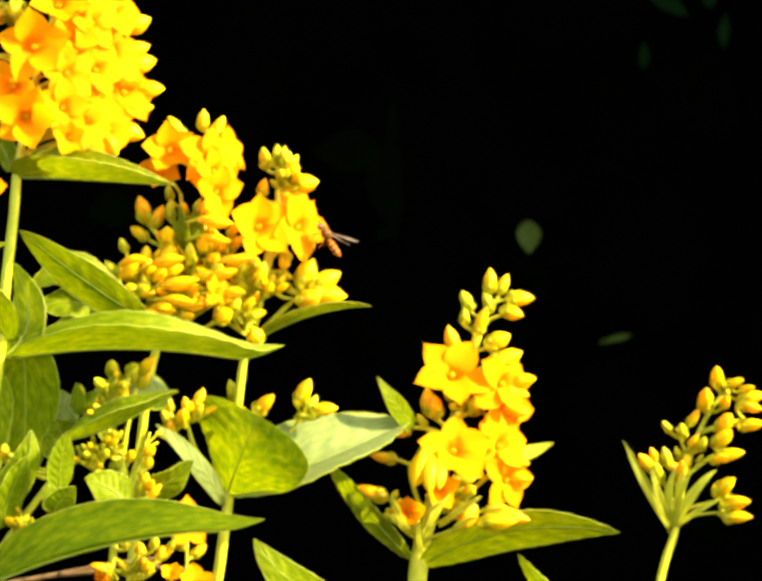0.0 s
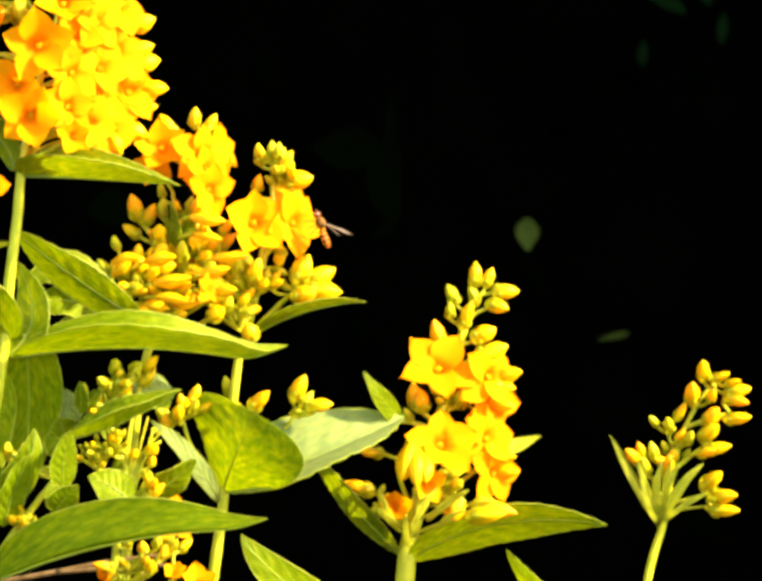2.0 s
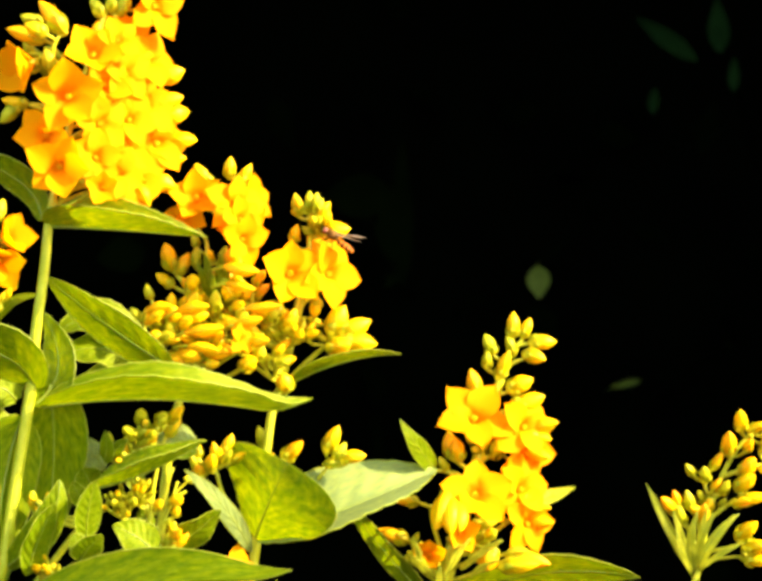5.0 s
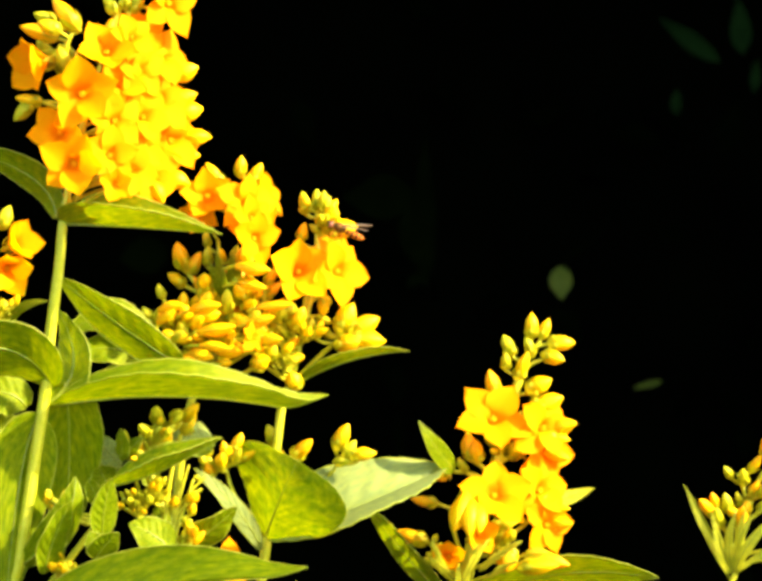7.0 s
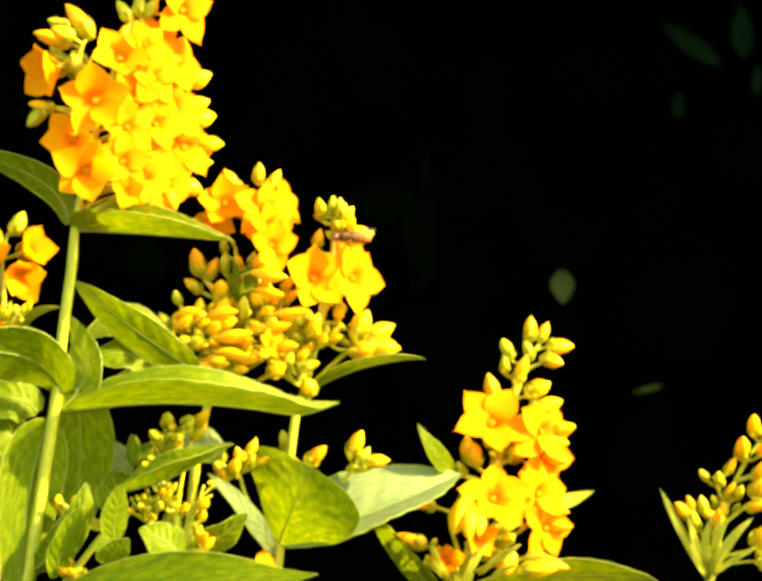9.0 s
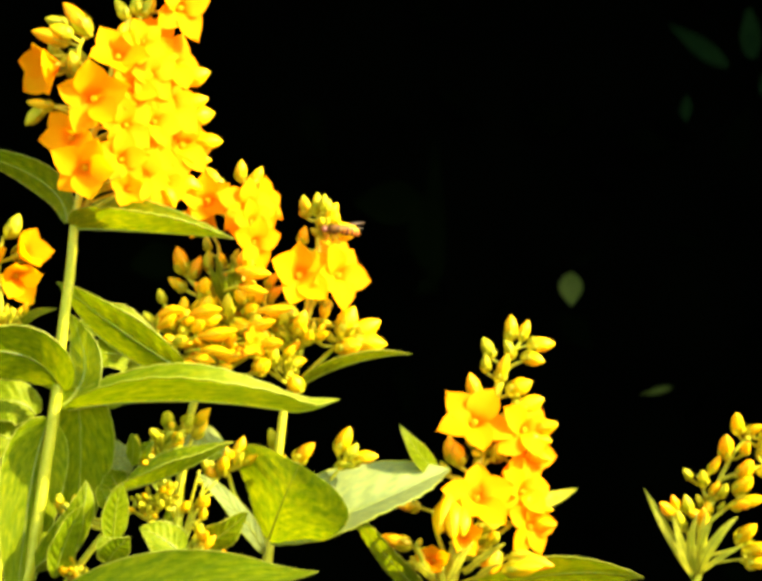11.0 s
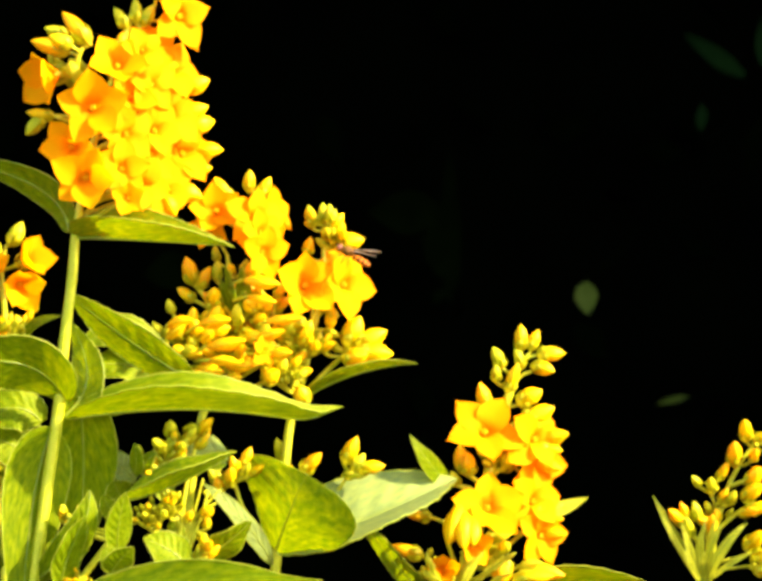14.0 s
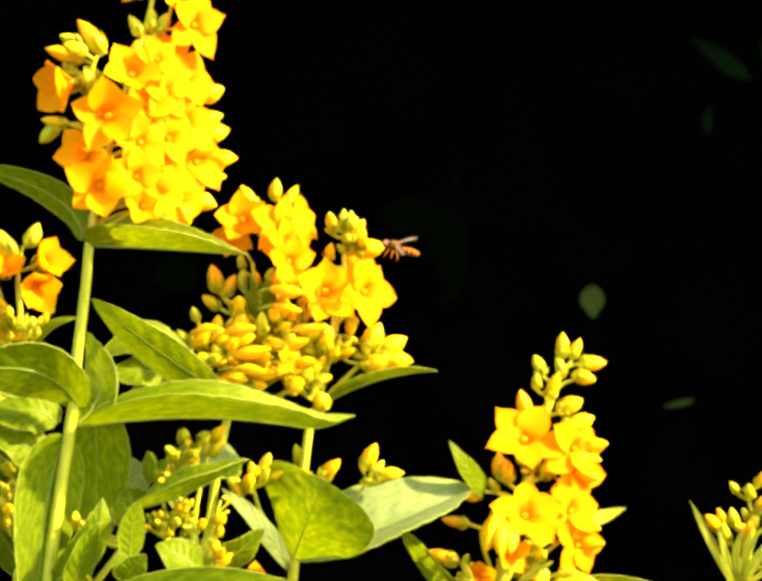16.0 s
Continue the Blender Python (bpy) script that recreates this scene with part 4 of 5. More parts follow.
budding.twig([(107.6, 50.0, 440.0), (105.0, 50.0, 448.5), (103.3, 50.0, 451.9)], 0.9)
budding.twig([(111.8, 50.0, 450.2), (122.0, 50.0, 453.6), (127.2, 50.0, 455.0)], 1.1)
b = budding.bud
b((117.7, 42.0, 473.9), (117.8, 46.0, 466.2), "yellow", 0.90)
b((112.6, 42.0, 466.0), (113.7, 46.0, 457.8), "orange", 0.90)
b((126.6, 42.0, 469.5), (120.8, 46.0, 466.2), "yellow", 0.90)
b((130.3, 42.0, 466.9), (125.4, 46.0, 464.4), "yellow", 0.82)
b((134.2, 42.0, 463.5), (125.0, 46.0, 461.7), "yellow", 0.82)
b((133.6, 42.0, 458.9), (125.0, 46.0, 460.2), "orange", 0.82)
b((134.5, 42.0, 453.3), (124.8, 46.0, 452.8), "yellow", 0.82)
b((121.4, 42.0, 463.7), (119.5, 46.0, 459.1), "orange", 0.98)
b((123.0, 42.0, 456.0), (118.0, 46.0, 451.3), "orange", 1.07)
b((122.9, 42.0, 450.1), (116.2, 46.0, 446.2), "yellow", 0.90)
b((127.0, 42.0, 443.7), (117.8, 46.0, 441.6), "yellow", 0.82)
b((121.9, 42.0, 441.6), (115.3, 46.0, 440.8), "orange", 0.82)
b((111.1, 42.0, 458.8), (107.8, 46.0, 452.8), "orange", 0.82)
b((98.8, 42.0, 454.4), (101.3, 46.0, 450.4), "green", 0.90)
b((104.3, 42.0, 453.8), (105.7, 46.0, 448.6), "green", 0.98)
b((110.6, 42.0, 449.4), (108.0, 46.0, 445.1), "orange", 0.98)
b((113.5, 42.0, 448.5), (111.1, 46.0, 444.2), "green", 0.90)
b((124.0, 42.0, 433.9), (116.8, 46.0, 428.8), "yellow", 0.98)
b((129.3, 42.0, 426.7), (119.3, 46.0, 425.4), "yellow", 0.90)
b((130.0, 42.0, 420.2), (119.5, 46.0, 421.1), "yellow", 0.82)
b((94.3, 42.0, 445.0), (96.7, 46.0, 439.4), "orange", 0.82)
b((99.4, 42.0, 445.4), (100.4, 46.0, 438.5), "green", 0.98)
b((90.5, 42.0, 443.3), (95.3, 46.0, 436.9), "orange", 0.74)
b((95.2, 42.0, 439.5), (97.6, 46.0, 433.4), "green", 0.90)
b((105.7, 42.0, 441.0), (104.4, 46.0, 433.3), "orange", 0.90)
budding.spray((108.4, 50.0, 438.3), 4.0, 6, 5.1, ["green", "yellow"])
v = budding.leaf
v((100.7, 46.0, 416.4), (91.9, 40.0, 432.0), (85.0, 38.0, 446.2), 1.2, 200, 20, wavy=0.1, skin=BRACT)
v((101.4, 46.0, 417.2), (97.0, 40.0, 429.4), (94.0, 38.0, 438.3), 1.5, 200, 20, wavy=0.1, skin=BRACT)
v((102.4, 46.0, 417.2), (100.7, 40.0, 427.6), (102.5, 38.0, 437.8), 1.5, 200, 20, wavy=0.1, skin=BRACT)
v((103.1, 46.0, 417.8), (107.5, 40.0, 427.5), (115.7, 38.0, 437.2), 2.0, 200, 20, wavy=0.1, skin=BRACT)
v((104.2, 46.0, 417.8), (110.8, 40.0, 423.2), (118.9, 38.0, 427.3), 1.2, 200, 20, wavy=0.1, skin=BRACT)
v((102.1, 46.0, 418.9), (104.4, 40.0, 429.2), (108.6, 38.0, 437.7), 1.6, 200, 20, wavy=0.1, skin=BRACT)
v((101.4, 46.0, 416.9), (97.7, 40.0, 422.6), (94.9, 38.0, 432.0), 1.3, 200, 20, wavy=0.1, skin=BRACT)
v((102.3, 50.0, 416.8), (97.9, 44.0, 426.6), (94.4, 42.0, 437.2), 1.5, 136, -44, wavy=0.1, skin=BRACT)
v((103.3, 50.0, 417.8), (103.8, 42.0, 430.0), (106.6, 40.0, 440.3), 1.5, 224, 44, wavy=0.1, skin=BRACT)
v((103.6, 50.0, 418.5), (109.6, 46.0, 428.2), (114.2, 46.0, 435.9), 1.4, 224, 44, wavy=0.1, skin=BRACT)
v((101.5, 50.0, 417.8), (99.9, 42.0, 428.3), (102.8, 40.0, 438.6), 1.4, 224, 44, wavy=0.1, skin=BRACT)
v((101.6, 50.0, 414.4), (93.8, 46.0, 431.6), (84.6, 46.0, 447.6), 1.7, 136, -44, wavy=0.1, skin=BRACT)
v((103.6, 50.0, 416.1), (108.0, 42.0, 426.6), (117.2, 42.0, 437.5), 1.9, 224, 44, wavy=0.1, skin=BRACT)
v((93.1, 50.0, 359.9), (65.6, 44.0, 385.8), (47.9, 42.0, 407.9), 7.5, 136, -44, wavy=0.2)

lower = Plant("loosestrife", "low leafy loosestrife shoot with small green buds", KIND, CLUMP,
              [(-93.8, -25.0, 351.4), (-91.6, -25.0, 400.8), (-88.8, -25.0, 427.2), (-87.0, -25.0, 446.9), (-85.0, -25.0, 458.5)], 1.6, 5)
lower.twig([(-139.1, -25.0, 394.2), (-127.5, -25.0, 414.0), (-111.1, -25.0, 436.2), (-104.5, -25.0, 445.3)], 2.0)
lower.twig([(-86.0, -25.0, 428.8), (-81.4, -25.0, 442.0), (-78.4, -25.0, 451.9)], 1.0)
lower.twig([(-84.7, -25.0, 433.8), (-79.8, -25.0, 445.3), (-75.6, -25.0, 448.6)], 1.0)
lower.twig([(-88.0, -25.0, 440.4), (-93.8, -25.0, 456.8), (-96.2, -25.0, 463.4)], 1.2)
b = lower.bud
b((-90.3, -25.0, 475.0), (-89.6, -25.0, 467.4), "green", 1.1)
b((-85.7, -25.0, 473.3), (-86.0, -25.0, 467.5), "yellow")
b((-77.1, -25.0, 474.0), (-82.4, -25.0, 467.4), "yellow")
b((-102.0, -25.0, 466.7), (-100.3, -25.0, 458.8), "green", 1.2)
b((-97.1, -25.0, 466.7), (-93.8, -25.0, 460.9), "green")
b((-77.8, -25.0, 444.0), (-79.4, -25.0, 440.0), "yellow", 1.2)
b((-79.8, -25.0, 435.4), (-82.2, -25.0, 428.8), "green")
b((-74.8, -25.0, 434.6), (-79.8, -25.0, 428.8), "orange")
b((-98.3, -33.0, 407.7), (-90.9, -33.0, 405.1), "orange")
lower.spray((-92.8, -29.0, 460.9), 6.0, 9, 4.0, ["green", "green", "yellow"])
lower.spray((-80.4, -29.0, 404.3), 9.0, 14, 4.9, ["yellow", "orange", "green"])
f = lower.flower
f((-62.8, -29.0, 401.0), 7.2, 10, 45, 0.45)
f((-70.6, -29.0, 404.3), 4.9, 5, 45, 0.45)
f((-93.5, -31.0, 402.7), 4.9, -20, 40, 0.15)
v = lower.leaf
lower.twig([(-95.4, -24.0, 439.4), (-93.8, -24.0, 443.6), (-91.7, -24.0, 448.5)], 0.75)
lower.twig([(-98.2, -24.0, 440.2), (-97.1, -24.0, 445.2), (-97.8, -24.0, 449.3)], 0.75)
lower.twig([(-86.2, -24.0, 440.4), (-85.5, -24.0, 442.4), (-84.9, -24.0, 443.7)], 0.75)
lower.twig([(-82.9, -24.0, 440.4), (-80.9, -24.0, 443.4), (-79.0, -24.0, 445.4)], 0.75)
lower.twig([(-85.4, -24.0, 434.6), (-81.8, -24.0, 444.6), (-74.1, -24.0, 453.1)], 0.75)
lower.twig([(-83.3, -24.0, 436.3), (-82.9, -24.0, 445.4), (-80.1, -24.0, 456.6)], 0.75)
v((-130.6, -60.0, 401.8), (-85.1, -76.0, 416.6), (-38.7, -80.0, 420.4), 19.0, 16, 56, curl=4.0, wavy=0.6, belly=0.36)
v((-105.3, -33.0, 449.6), (-87.4, -40.0, 455.5), (-68.3, -40.0, 466.3), 10.5, -54, 24, wavy=0.4)
v((-108.4, -39.0, 432.0), (-107.7, -42.0, 442.2), (-105.3, -44.0, 452.4), 6.2, 154, -28, wavy=0.2)
v((-110.2, -41.0, 425.5), (-107.5, -44.0, 429.5), (-102.6, -46.0, 434.2), 6.5, 150, -30, wavy=0.3)
v((-109.9, -40.0, 425.8), (-111.1, -43.0, 430.4), (-112.7, -45.0, 434.4), 4.5, 214, 34, wavy=0.3)
v((-85.1, -30.0, 427.1), (-91.1, -33.0, 432.7), (-99.8, -35.0, 436.9), 8.5, -150, 30, wavy=0.5)
v((-84.5, -20.0, 427.1), (-73.4, -23.0, 433.9), (-63.6, -25.0, 442.7), 7.5, 146, -34, wavy=0.8)
v((-71.6, -14.0, 463.8), (-81.5, -17.0, 466.7), (-91.7, -19.0, 467.3), 6.5, -150, 30, wavy=0.9, label="leaf blade with a pale sheen put into its colour", skin=SHEEN_BLADE)
v((-72.4, -16.0, 461.8), (-81.0, -19.0, 462.6), (-89.5, -21.0, 461.7), 4.5, -140, 40)
v((-103.2, -17.0, 456.2), (-107.4, -20.0, 460.6), (-112.0, -22.0, 466.4), 6.0, -150, 30, wavy=0.9, label="leaf blade with a pale sheen put into its colour", skin=SHEEN_BLADE)
v((-103.2, -31.0, 458.4), (-102.3, -34.0, 462.6), (-102.8, -36.0, 469.0), 3.4, 206, 36, wavy=0.2)
v((-100.3, -31.0, 458.8), (-98.9, -34.0, 462.6), (-95.3, -36.0, 466.0), 3.2, 206, 36, wavy=0.2)
v((-128.1, -36.0, 419.9), (-124.5, -39.0, 432.2), (-118.7, -41.0, 444.8), 6.2, 154, -26, wavy=0.7)
v((-109.6, -24.0, 443.4), (-112.2, -27.0, 447.5), (-113.8, -29.0, 451.6), 4.0, 206, 36)
v((-106.6, -20.0, 448.2), (-109.1, -23.0, 452.4), (-110.4, -25.0, 456.2), 6.5, 26, -154)
v((-89.6, -14.0, 450.0), (-92.9, -17.0, 452.5), (-95.8, -19.0, 457.4), 5.5, -140, 40)
v((-86.3, -18.0, 435.3), (-89.2, -21.0, 438.9), (-89.9, -23.0, 443.6), 4.6, 214, 40, wavy=0.3)
b((-77.2, -30.0, 446.6), (-79.9, -27.0, 444.8), "yellow", 1.30)
b((-84.0, -30.0, 445.5), (-85.4, -27.0, 442.8), "yellow", 1.30)
b((-78.6, -30.0, 433.3), (-80.7, -27.0, 438.1), "yellow", 1.00)
b((-76.5, -30.0, 435.4), (-80.3, -27.0, 432.7), "orange", 1.00)
b((-90.7, -30.0, 477.0), (-91.1, -27.0, 471.3), "green", 1.00)
b((-76.6, -30.0, 477.2), (-82.0, -27.0, 472.1), "yellow", 0.90)
b((-82.0, -30.0, 475.4), (-85.3, -27.0, 472.1), "green", 1.10)
b((-102.1, -30.0, 468.6), (-101.5, -27.0, 461.6), "green", 0.80)
b((-95.5, -30.0, 464.2), (-97.5, -27.0, 459.2), "yellow", 0.90)
b((-89.3, -30.0, 470.1), (-91.8, -27.0, 465.9), "green", 1.10)
b((-86.3, -30.0, 468.5), (-88.5, -27.0, 464.3), "yellow", 1.00)
b((-94.2, -30.0, 468.4), (-93.6, -27.0, 463.4), "green", 1.00)
lower.spray((-95.2, -31.0, 445.4), 4.5, 16, 3.0, ["green", "green", "yellow"])
lower.spray((-91.4, -31.0, 447.9), 4.0, 10, 2.8, ["green", "green", "yellow"])
lower.spray((-97.9, -31.0, 442.1), 4.0, 10, 2.8, ["green", "green", "yellow"])
lower.spray((-89.2, -31.0, 466.8), 5.0, 8, 4.2, ["green", "yellow", "yellow"])
lower.spray((-123.4, -31.0, 442.5), 3.0, 8, 3.0, ["green", "yellow", "yellow"])
lower.spray((-120.6, -31.0, 421.2), 4.0, 10, 3.4, ["green", "yellow", "yellow"])

short = Plant("loosestrife", "short loosestrife shoot with one open flower behind a long leaf", KIND, CLUMP,
              [(-68.7, 0.0, 349.7), (-67.3, 0.0, 383.0), (-66.7, 0.0, 403.0), (-66.3, 0.0, 414.7)], 1.1, 15)
short.flower((-65.7, 0.0, 420.0), 9.0, 26, 8, 0.9, 20)
short.bud((-72.1, 2.0, 416.6), (-67.7, 2.0, 411.3), "green")
short.bud((-60.1, 2.0, 412.9), (-64.7, 2.0, 408.6), "yellow")

DRY = speckled("dry_stem", (0.09, 0.05, 0.015), (0.19, 0.11, 0.04), 300.0, 0.8, spec=0.1)
dry = tagged(new("dry_stem"), "brown withered stem lying among the lower leaves", "dry stem")
dry.location = fm((-140.7, 0.0, 397.2))
PLACE[dry] = Matrix.Translation(dry.location)
for k, way in enumerate(([(-140.7, 0.0, 397.2), (-110.7, 0.0, 402.7), (-92.3, 0.0, 406.3), (-73.2, 0.0, 408.7)], [(-110.7, 0.0, 402.7), (-94.0, 0.0, 403.7), (-80.7, 0.0, 402.0)], [(-92.3, 0.0, 406.3), (-80.7, 0.0, 405.5), (-67.3, 0.0, 404.3)])):
    vs, fs = tube(glide([mm(p) - dry.location for p in way], 8), lambda u: 0.0011 - 0.0005 * u, 7)
    part("twig", mesh_of("twig", vs, fs), DRY, dry)

aside = Plant("loosestrife", "yellow loosestrife head half hidden behind the tall spire", KIND, CLUMP,
              [(-150.2, 40.0, 380.4), (-149.3, 40.0, 439.8), (-148.8, 40.0, 487.3), (-148.5, 40.0, 504.2), (-149.3, 40.0, 517.8), (-150.2, 40.0, 531.4), (-148.5, 40.0, 541.6)], 1.7, 6)
aside.twig([(-148.5, 40.0, 507.6), (-155.3, 40.0, 521.2), (-158.7, 40.0, 534.8)], 1.3)
f = aside.flower
f((-139.8, 32.0, 536.7), 10.5, 45, 20, 0.45)
f((-143.1, 30.0, 527.0), 10.5, 8, -14, 0.45, 20)
f((-154.1, 36.0, 533.9), 9.5, 10, 30, 0.45)
f((-153.0, 32.0, 514.4), 8.1, 5, -30, 0.45)
f((-165.5, 40.0, 524.6), 10.2, -20, 0, 0.7)
f((-163.8, 40.0, 541.6), 10.2, -10, 20, 0.7)
b = aside.bud
b((-142.0, 40.0, 549.0), (-147.1, 40.0, 541.6), "green", 1.1)
b((-159.5, 40.0, 547.5), (-151.0, 40.0, 538.2), "green", 0.8)
b((-157.0, 40.0, 523.8), (-154.4, 40.0, 517.8), "yellow", 1.2)
b((-145.9, 40.0, 517.0), (-144.2, 40.0, 509.3), "green", 1.2)
b((-138.3, 40.0, 522.9), (-139.7, 40.0, 517.8), "green", 1.2)
aside.spray((-150.8, 24.0, 490.7), 8.0, 14, 4.8, ["green", "green", "yellow"])
aside.spray((-151.7, 22.0, 477.3), 8.0, 14, 4.4, ["green", "green", "yellow"])
aside.spray((-149.0, 22.0, 463.8), 9.0, 14, 4.8, ["green", "yellow", "green"])
aside.spray((-153.4, 22.0, 448.7), 8.0, 12, 4.8, ["green", "green", "yellow"])
aside.twig([(-149.2, 40.0, 456.7), (-150.9, 26.0, 473.9), (-151.6, 26.0, 490.7)], 1.3)
aside.twig([(-149.2, 40.0, 431.3), (-150.9, 26.0, 446.9), (-154.3, 26.0, 455.3)], 1.3)
aside.spray((-148.1, 34.0, 507.6), 9.0, 16, 4.4, ["green", "green", "yellow"])
aside.spray((-156.7, 36.0, 509.3), 8.0, 10, 4.8, ["green", "green", "yellow"])
v = aside.leaf
v((-146.8, 40.0, 456.7), (-150.3, 32.0, 475.5), (-153.9, 30.0, 494.1), 14.6, 224, 44)
v((-151.9, 40.0, 436.4), (-146.3, 32.0, 455.2), (-141.7, 30.0, 468.7), 10.2, 224, 44)
v((-143.4, 40.0, 506.8), (-139.0, 38.0, 513.6), (-129.4, 38.0, 516.4), 2.2, -150, 30, wavy=0.1)
v((-148.5, 40.0, 455.0), (-154.6, 30.0, 468.7), (-167.8, 26.0, 473.9), 10.2, -160, 25)
v((-148.5, 40.0, 426.2), (-154.7, 32.0, 441.7), (-164.6, 28.0, 455.3), 10.2, 165, 15)
v((-115.1, 50.0, 482.1), (-104.8, 50.0, 490.6), (-91.3, 52.0, 500.9), 5.8, -160, 20)
v((-134.7, 6.0, 479.7), (-143.8, 2.0, 484.7), (-159.7, 0.0, 481.3), 10.5, -146, 34, wavy=0.9)
v((-135.9, 6.0, 463.6), (-144.4, 2.0, 472.0), (-158.0, 0.0, 475.0), 9.5, -146, 34, wavy=0.9)

# ---- the hoverfly ----
CHITIN = speckled("dark_bronze_thorax", (0.07, 0.026, 0.003), (0.22, 0.095, 0.010), 900.0, 0.6, spec=0.12)
BAND_ORANGE = speckled("orange_band", (0.30, 0.075, 0.002), (0.46, 0.14, 0.004), 700.0, 0.5, spec=0.12)
BAND_DARK = speckled("dark_band", (0.06, 0.018, 0.002), (0.11, 0.035, 0.004), 700.0, 0.5, spec=0.15)
EYE_RED = speckled("eye", (0.16, 0.05, 0.025), (0.26, 0.09, 0.04), 1500.0, 0.25)
WING = speckled("wing_membrane", (0.15, 0.12, 0.08), (0.24, 0.20, 0.14), 500.0, 0.3, 0.5)


def ball(centre, radii, rows=8, sides=12):
    verts, faces = [], []
    for i in range(rows + 1):
        a = math.pi * (0.03 + 0.94 * i / rows)
        for k in range(sides):
            q = 2 * math.pi * k / sides
            verts.append(Vector((centre[0] - radii[0] * math.cos(a), centre[1] + radii[1] * math.sin(a) * math.cos(q), centre[2] + radii[2] * math.sin(a) * math.sin(q))))
    for i in range(rows):
        for k in range(sides):
            p, q = i * sides + k, i * sides + (k + 1) % sides
            faces.append((p, q, q + sides, p + sides))
    faces.append(tuple(range(sides - 1, -1, -1)))
    faces.append(tuple(range(rows * sides, (rows + 1) * sides)))
    return verts, faces


def hoverfly():
    """Head towards local -x, back towards z; lengths in mm."""
    root = tagged(new("hoverfly"), "orange and brown banded hoverfly feeding at the flowers", "hoverfly")
    PLACE[root] = Matrix()

    def piece(name, vf, mat, parent=root, label="", at=None):
        return part(name, mesh_of(name, [Vector(p) * 0.00112 for p in vf[0]], vf[1]), mat, parent, label, at)

    piece("thorax", ball((-2.0, 0, 0.3), (2.1, 1.6, 1.6)), CHITIN)
    head = piece("head", ball((-4.6, 0, 0.1), (0.9, 1.3, 1.2)), CHITIN)
    for s in (-1, 1):
        piece("eye", ball((-4.8, 0.8 * s, 0.25), (0.85, 0.75, 1.0)), EYE_RED, head)
        piece("antenna", tube([Vector(p) for p in ((-5.4, 0.25 * s, 0.5), (-6.0, 0.35 * s, 0.7), (-6.4, 0.4 * s, 0.5))], lambda u: 0.12, 5), BAND_DARK, head)
    abdomen = piece("abdomen", ball((3.0, 0, -0.2), (3.2, 1.45, 1.05), 12, 14), BAND_ORANGE)
    for k, x in enumerate((0.9, 2.4, 3.9, 5.2)):
        r = math.sqrt(max(0.05, 1 - ((x - 3.0) / 3.2) ** 2))
        ring = tube([Vector((x - 0.34, 0, -0.2)), Vector((x, 0, -0.2)), Vector((x + 0.34, 0, -0.2))], lambda u: 1.0, 14)
        piece("band", ([Vector((p.x, p.y * 1.5 * r, -0.2 + (p.z + 0.2) * 1.10 * r)) for p in ring[0]], ring[1]), BAND_DARK, abdomen)
    for s in (-1, 1):
        for k, x in enumerate((-3.0, -2.0, -1.0)):
            knee, toe = Vector((x - 0.6 + 0.8 * k, 2.2 * s, -1.6)), Vector((x - 1.0 + 1.2 * k, 2.6 * s, -3.4))
            piece("leg", tube([Vector((x, 0.9 * s, -0.6)), knee, (knee + toe) / 2, toe], lambda u: 0.22 - 0.12 * u, 6), BAND_ORANGE)
    wings = []
    for s in (-1, 1):
        verts, faces = [], []
        for i in range(13):
            u = i / 12
            w = 0.95 * math.sin(math.pi * (0.04 + 0.94 * u) ** 1.25) ** 0.7
            for q in (-1, -0.4, 0.3, 1):
                verts.append(Vector((9.4 * u, s * (0.4 * u + w * 0.8 * q), 0.10 * math.sin(9 * u + 2 * q) + 0.2 * u)))
        for i in range(12):
            for j in range(3):
                p = i * 4 + j
                faces.append((p, p + 1, p + 5, p + 4))
        wing = piece("wing", (verts, faces), WING, at=Matrix.Translation((-0.0018, 0.0009 * s, 0.0013)))
        piece("wing_vein", tube([Vector((9.2 * i / 8, s * (0.4 * i / 8 - 1.1 * math.sin(math.pi * (0.06 + 0.9 * i / 8)) ** 0.7), 0.12)) for i in range(9)], lambda u: 0.11 - 0.07 * u, 5), CHITIN, wing)
        wings.append(wing)
    return root, wings


fly, fly_wings = hoverfly()

# ---- what moves ----
LEAN_SPIRE = (
    (0, 0.00, 0.0), (0.5, 0.04, 0.2), (1, 0.02, -0.2), (1.5, 0.09, -0.1), (2, 0.20, -0.4), (2.5, 0.35, -0.6), (3, 0.24, -1.1),
    (3.5, 0.32, -0.7), (4, 0.42, -1.0), (4.5, 0.51, -1.3), (5, 0.79, -1.0), (5.2, 0.52, -0.9), (7.5, 0.51, 0.0), (8, 0.57, -0.2),
    (8.5, 0.73, -0.3), (9, 0.89, -0.6), (11.5, 0.42, 0.6), (12, 0.32, 0.4), (12.5, 0.26, 0.6), (13, 0.06, 0.6), (13.5, 0.10, 0.2),
    (14, 0.04, 0.2), (14.5, 0.11, 0.0), (15, 0.19, -0.6), (15.5, 0.35, -0.9), (16, 0.31, -1.2),
)
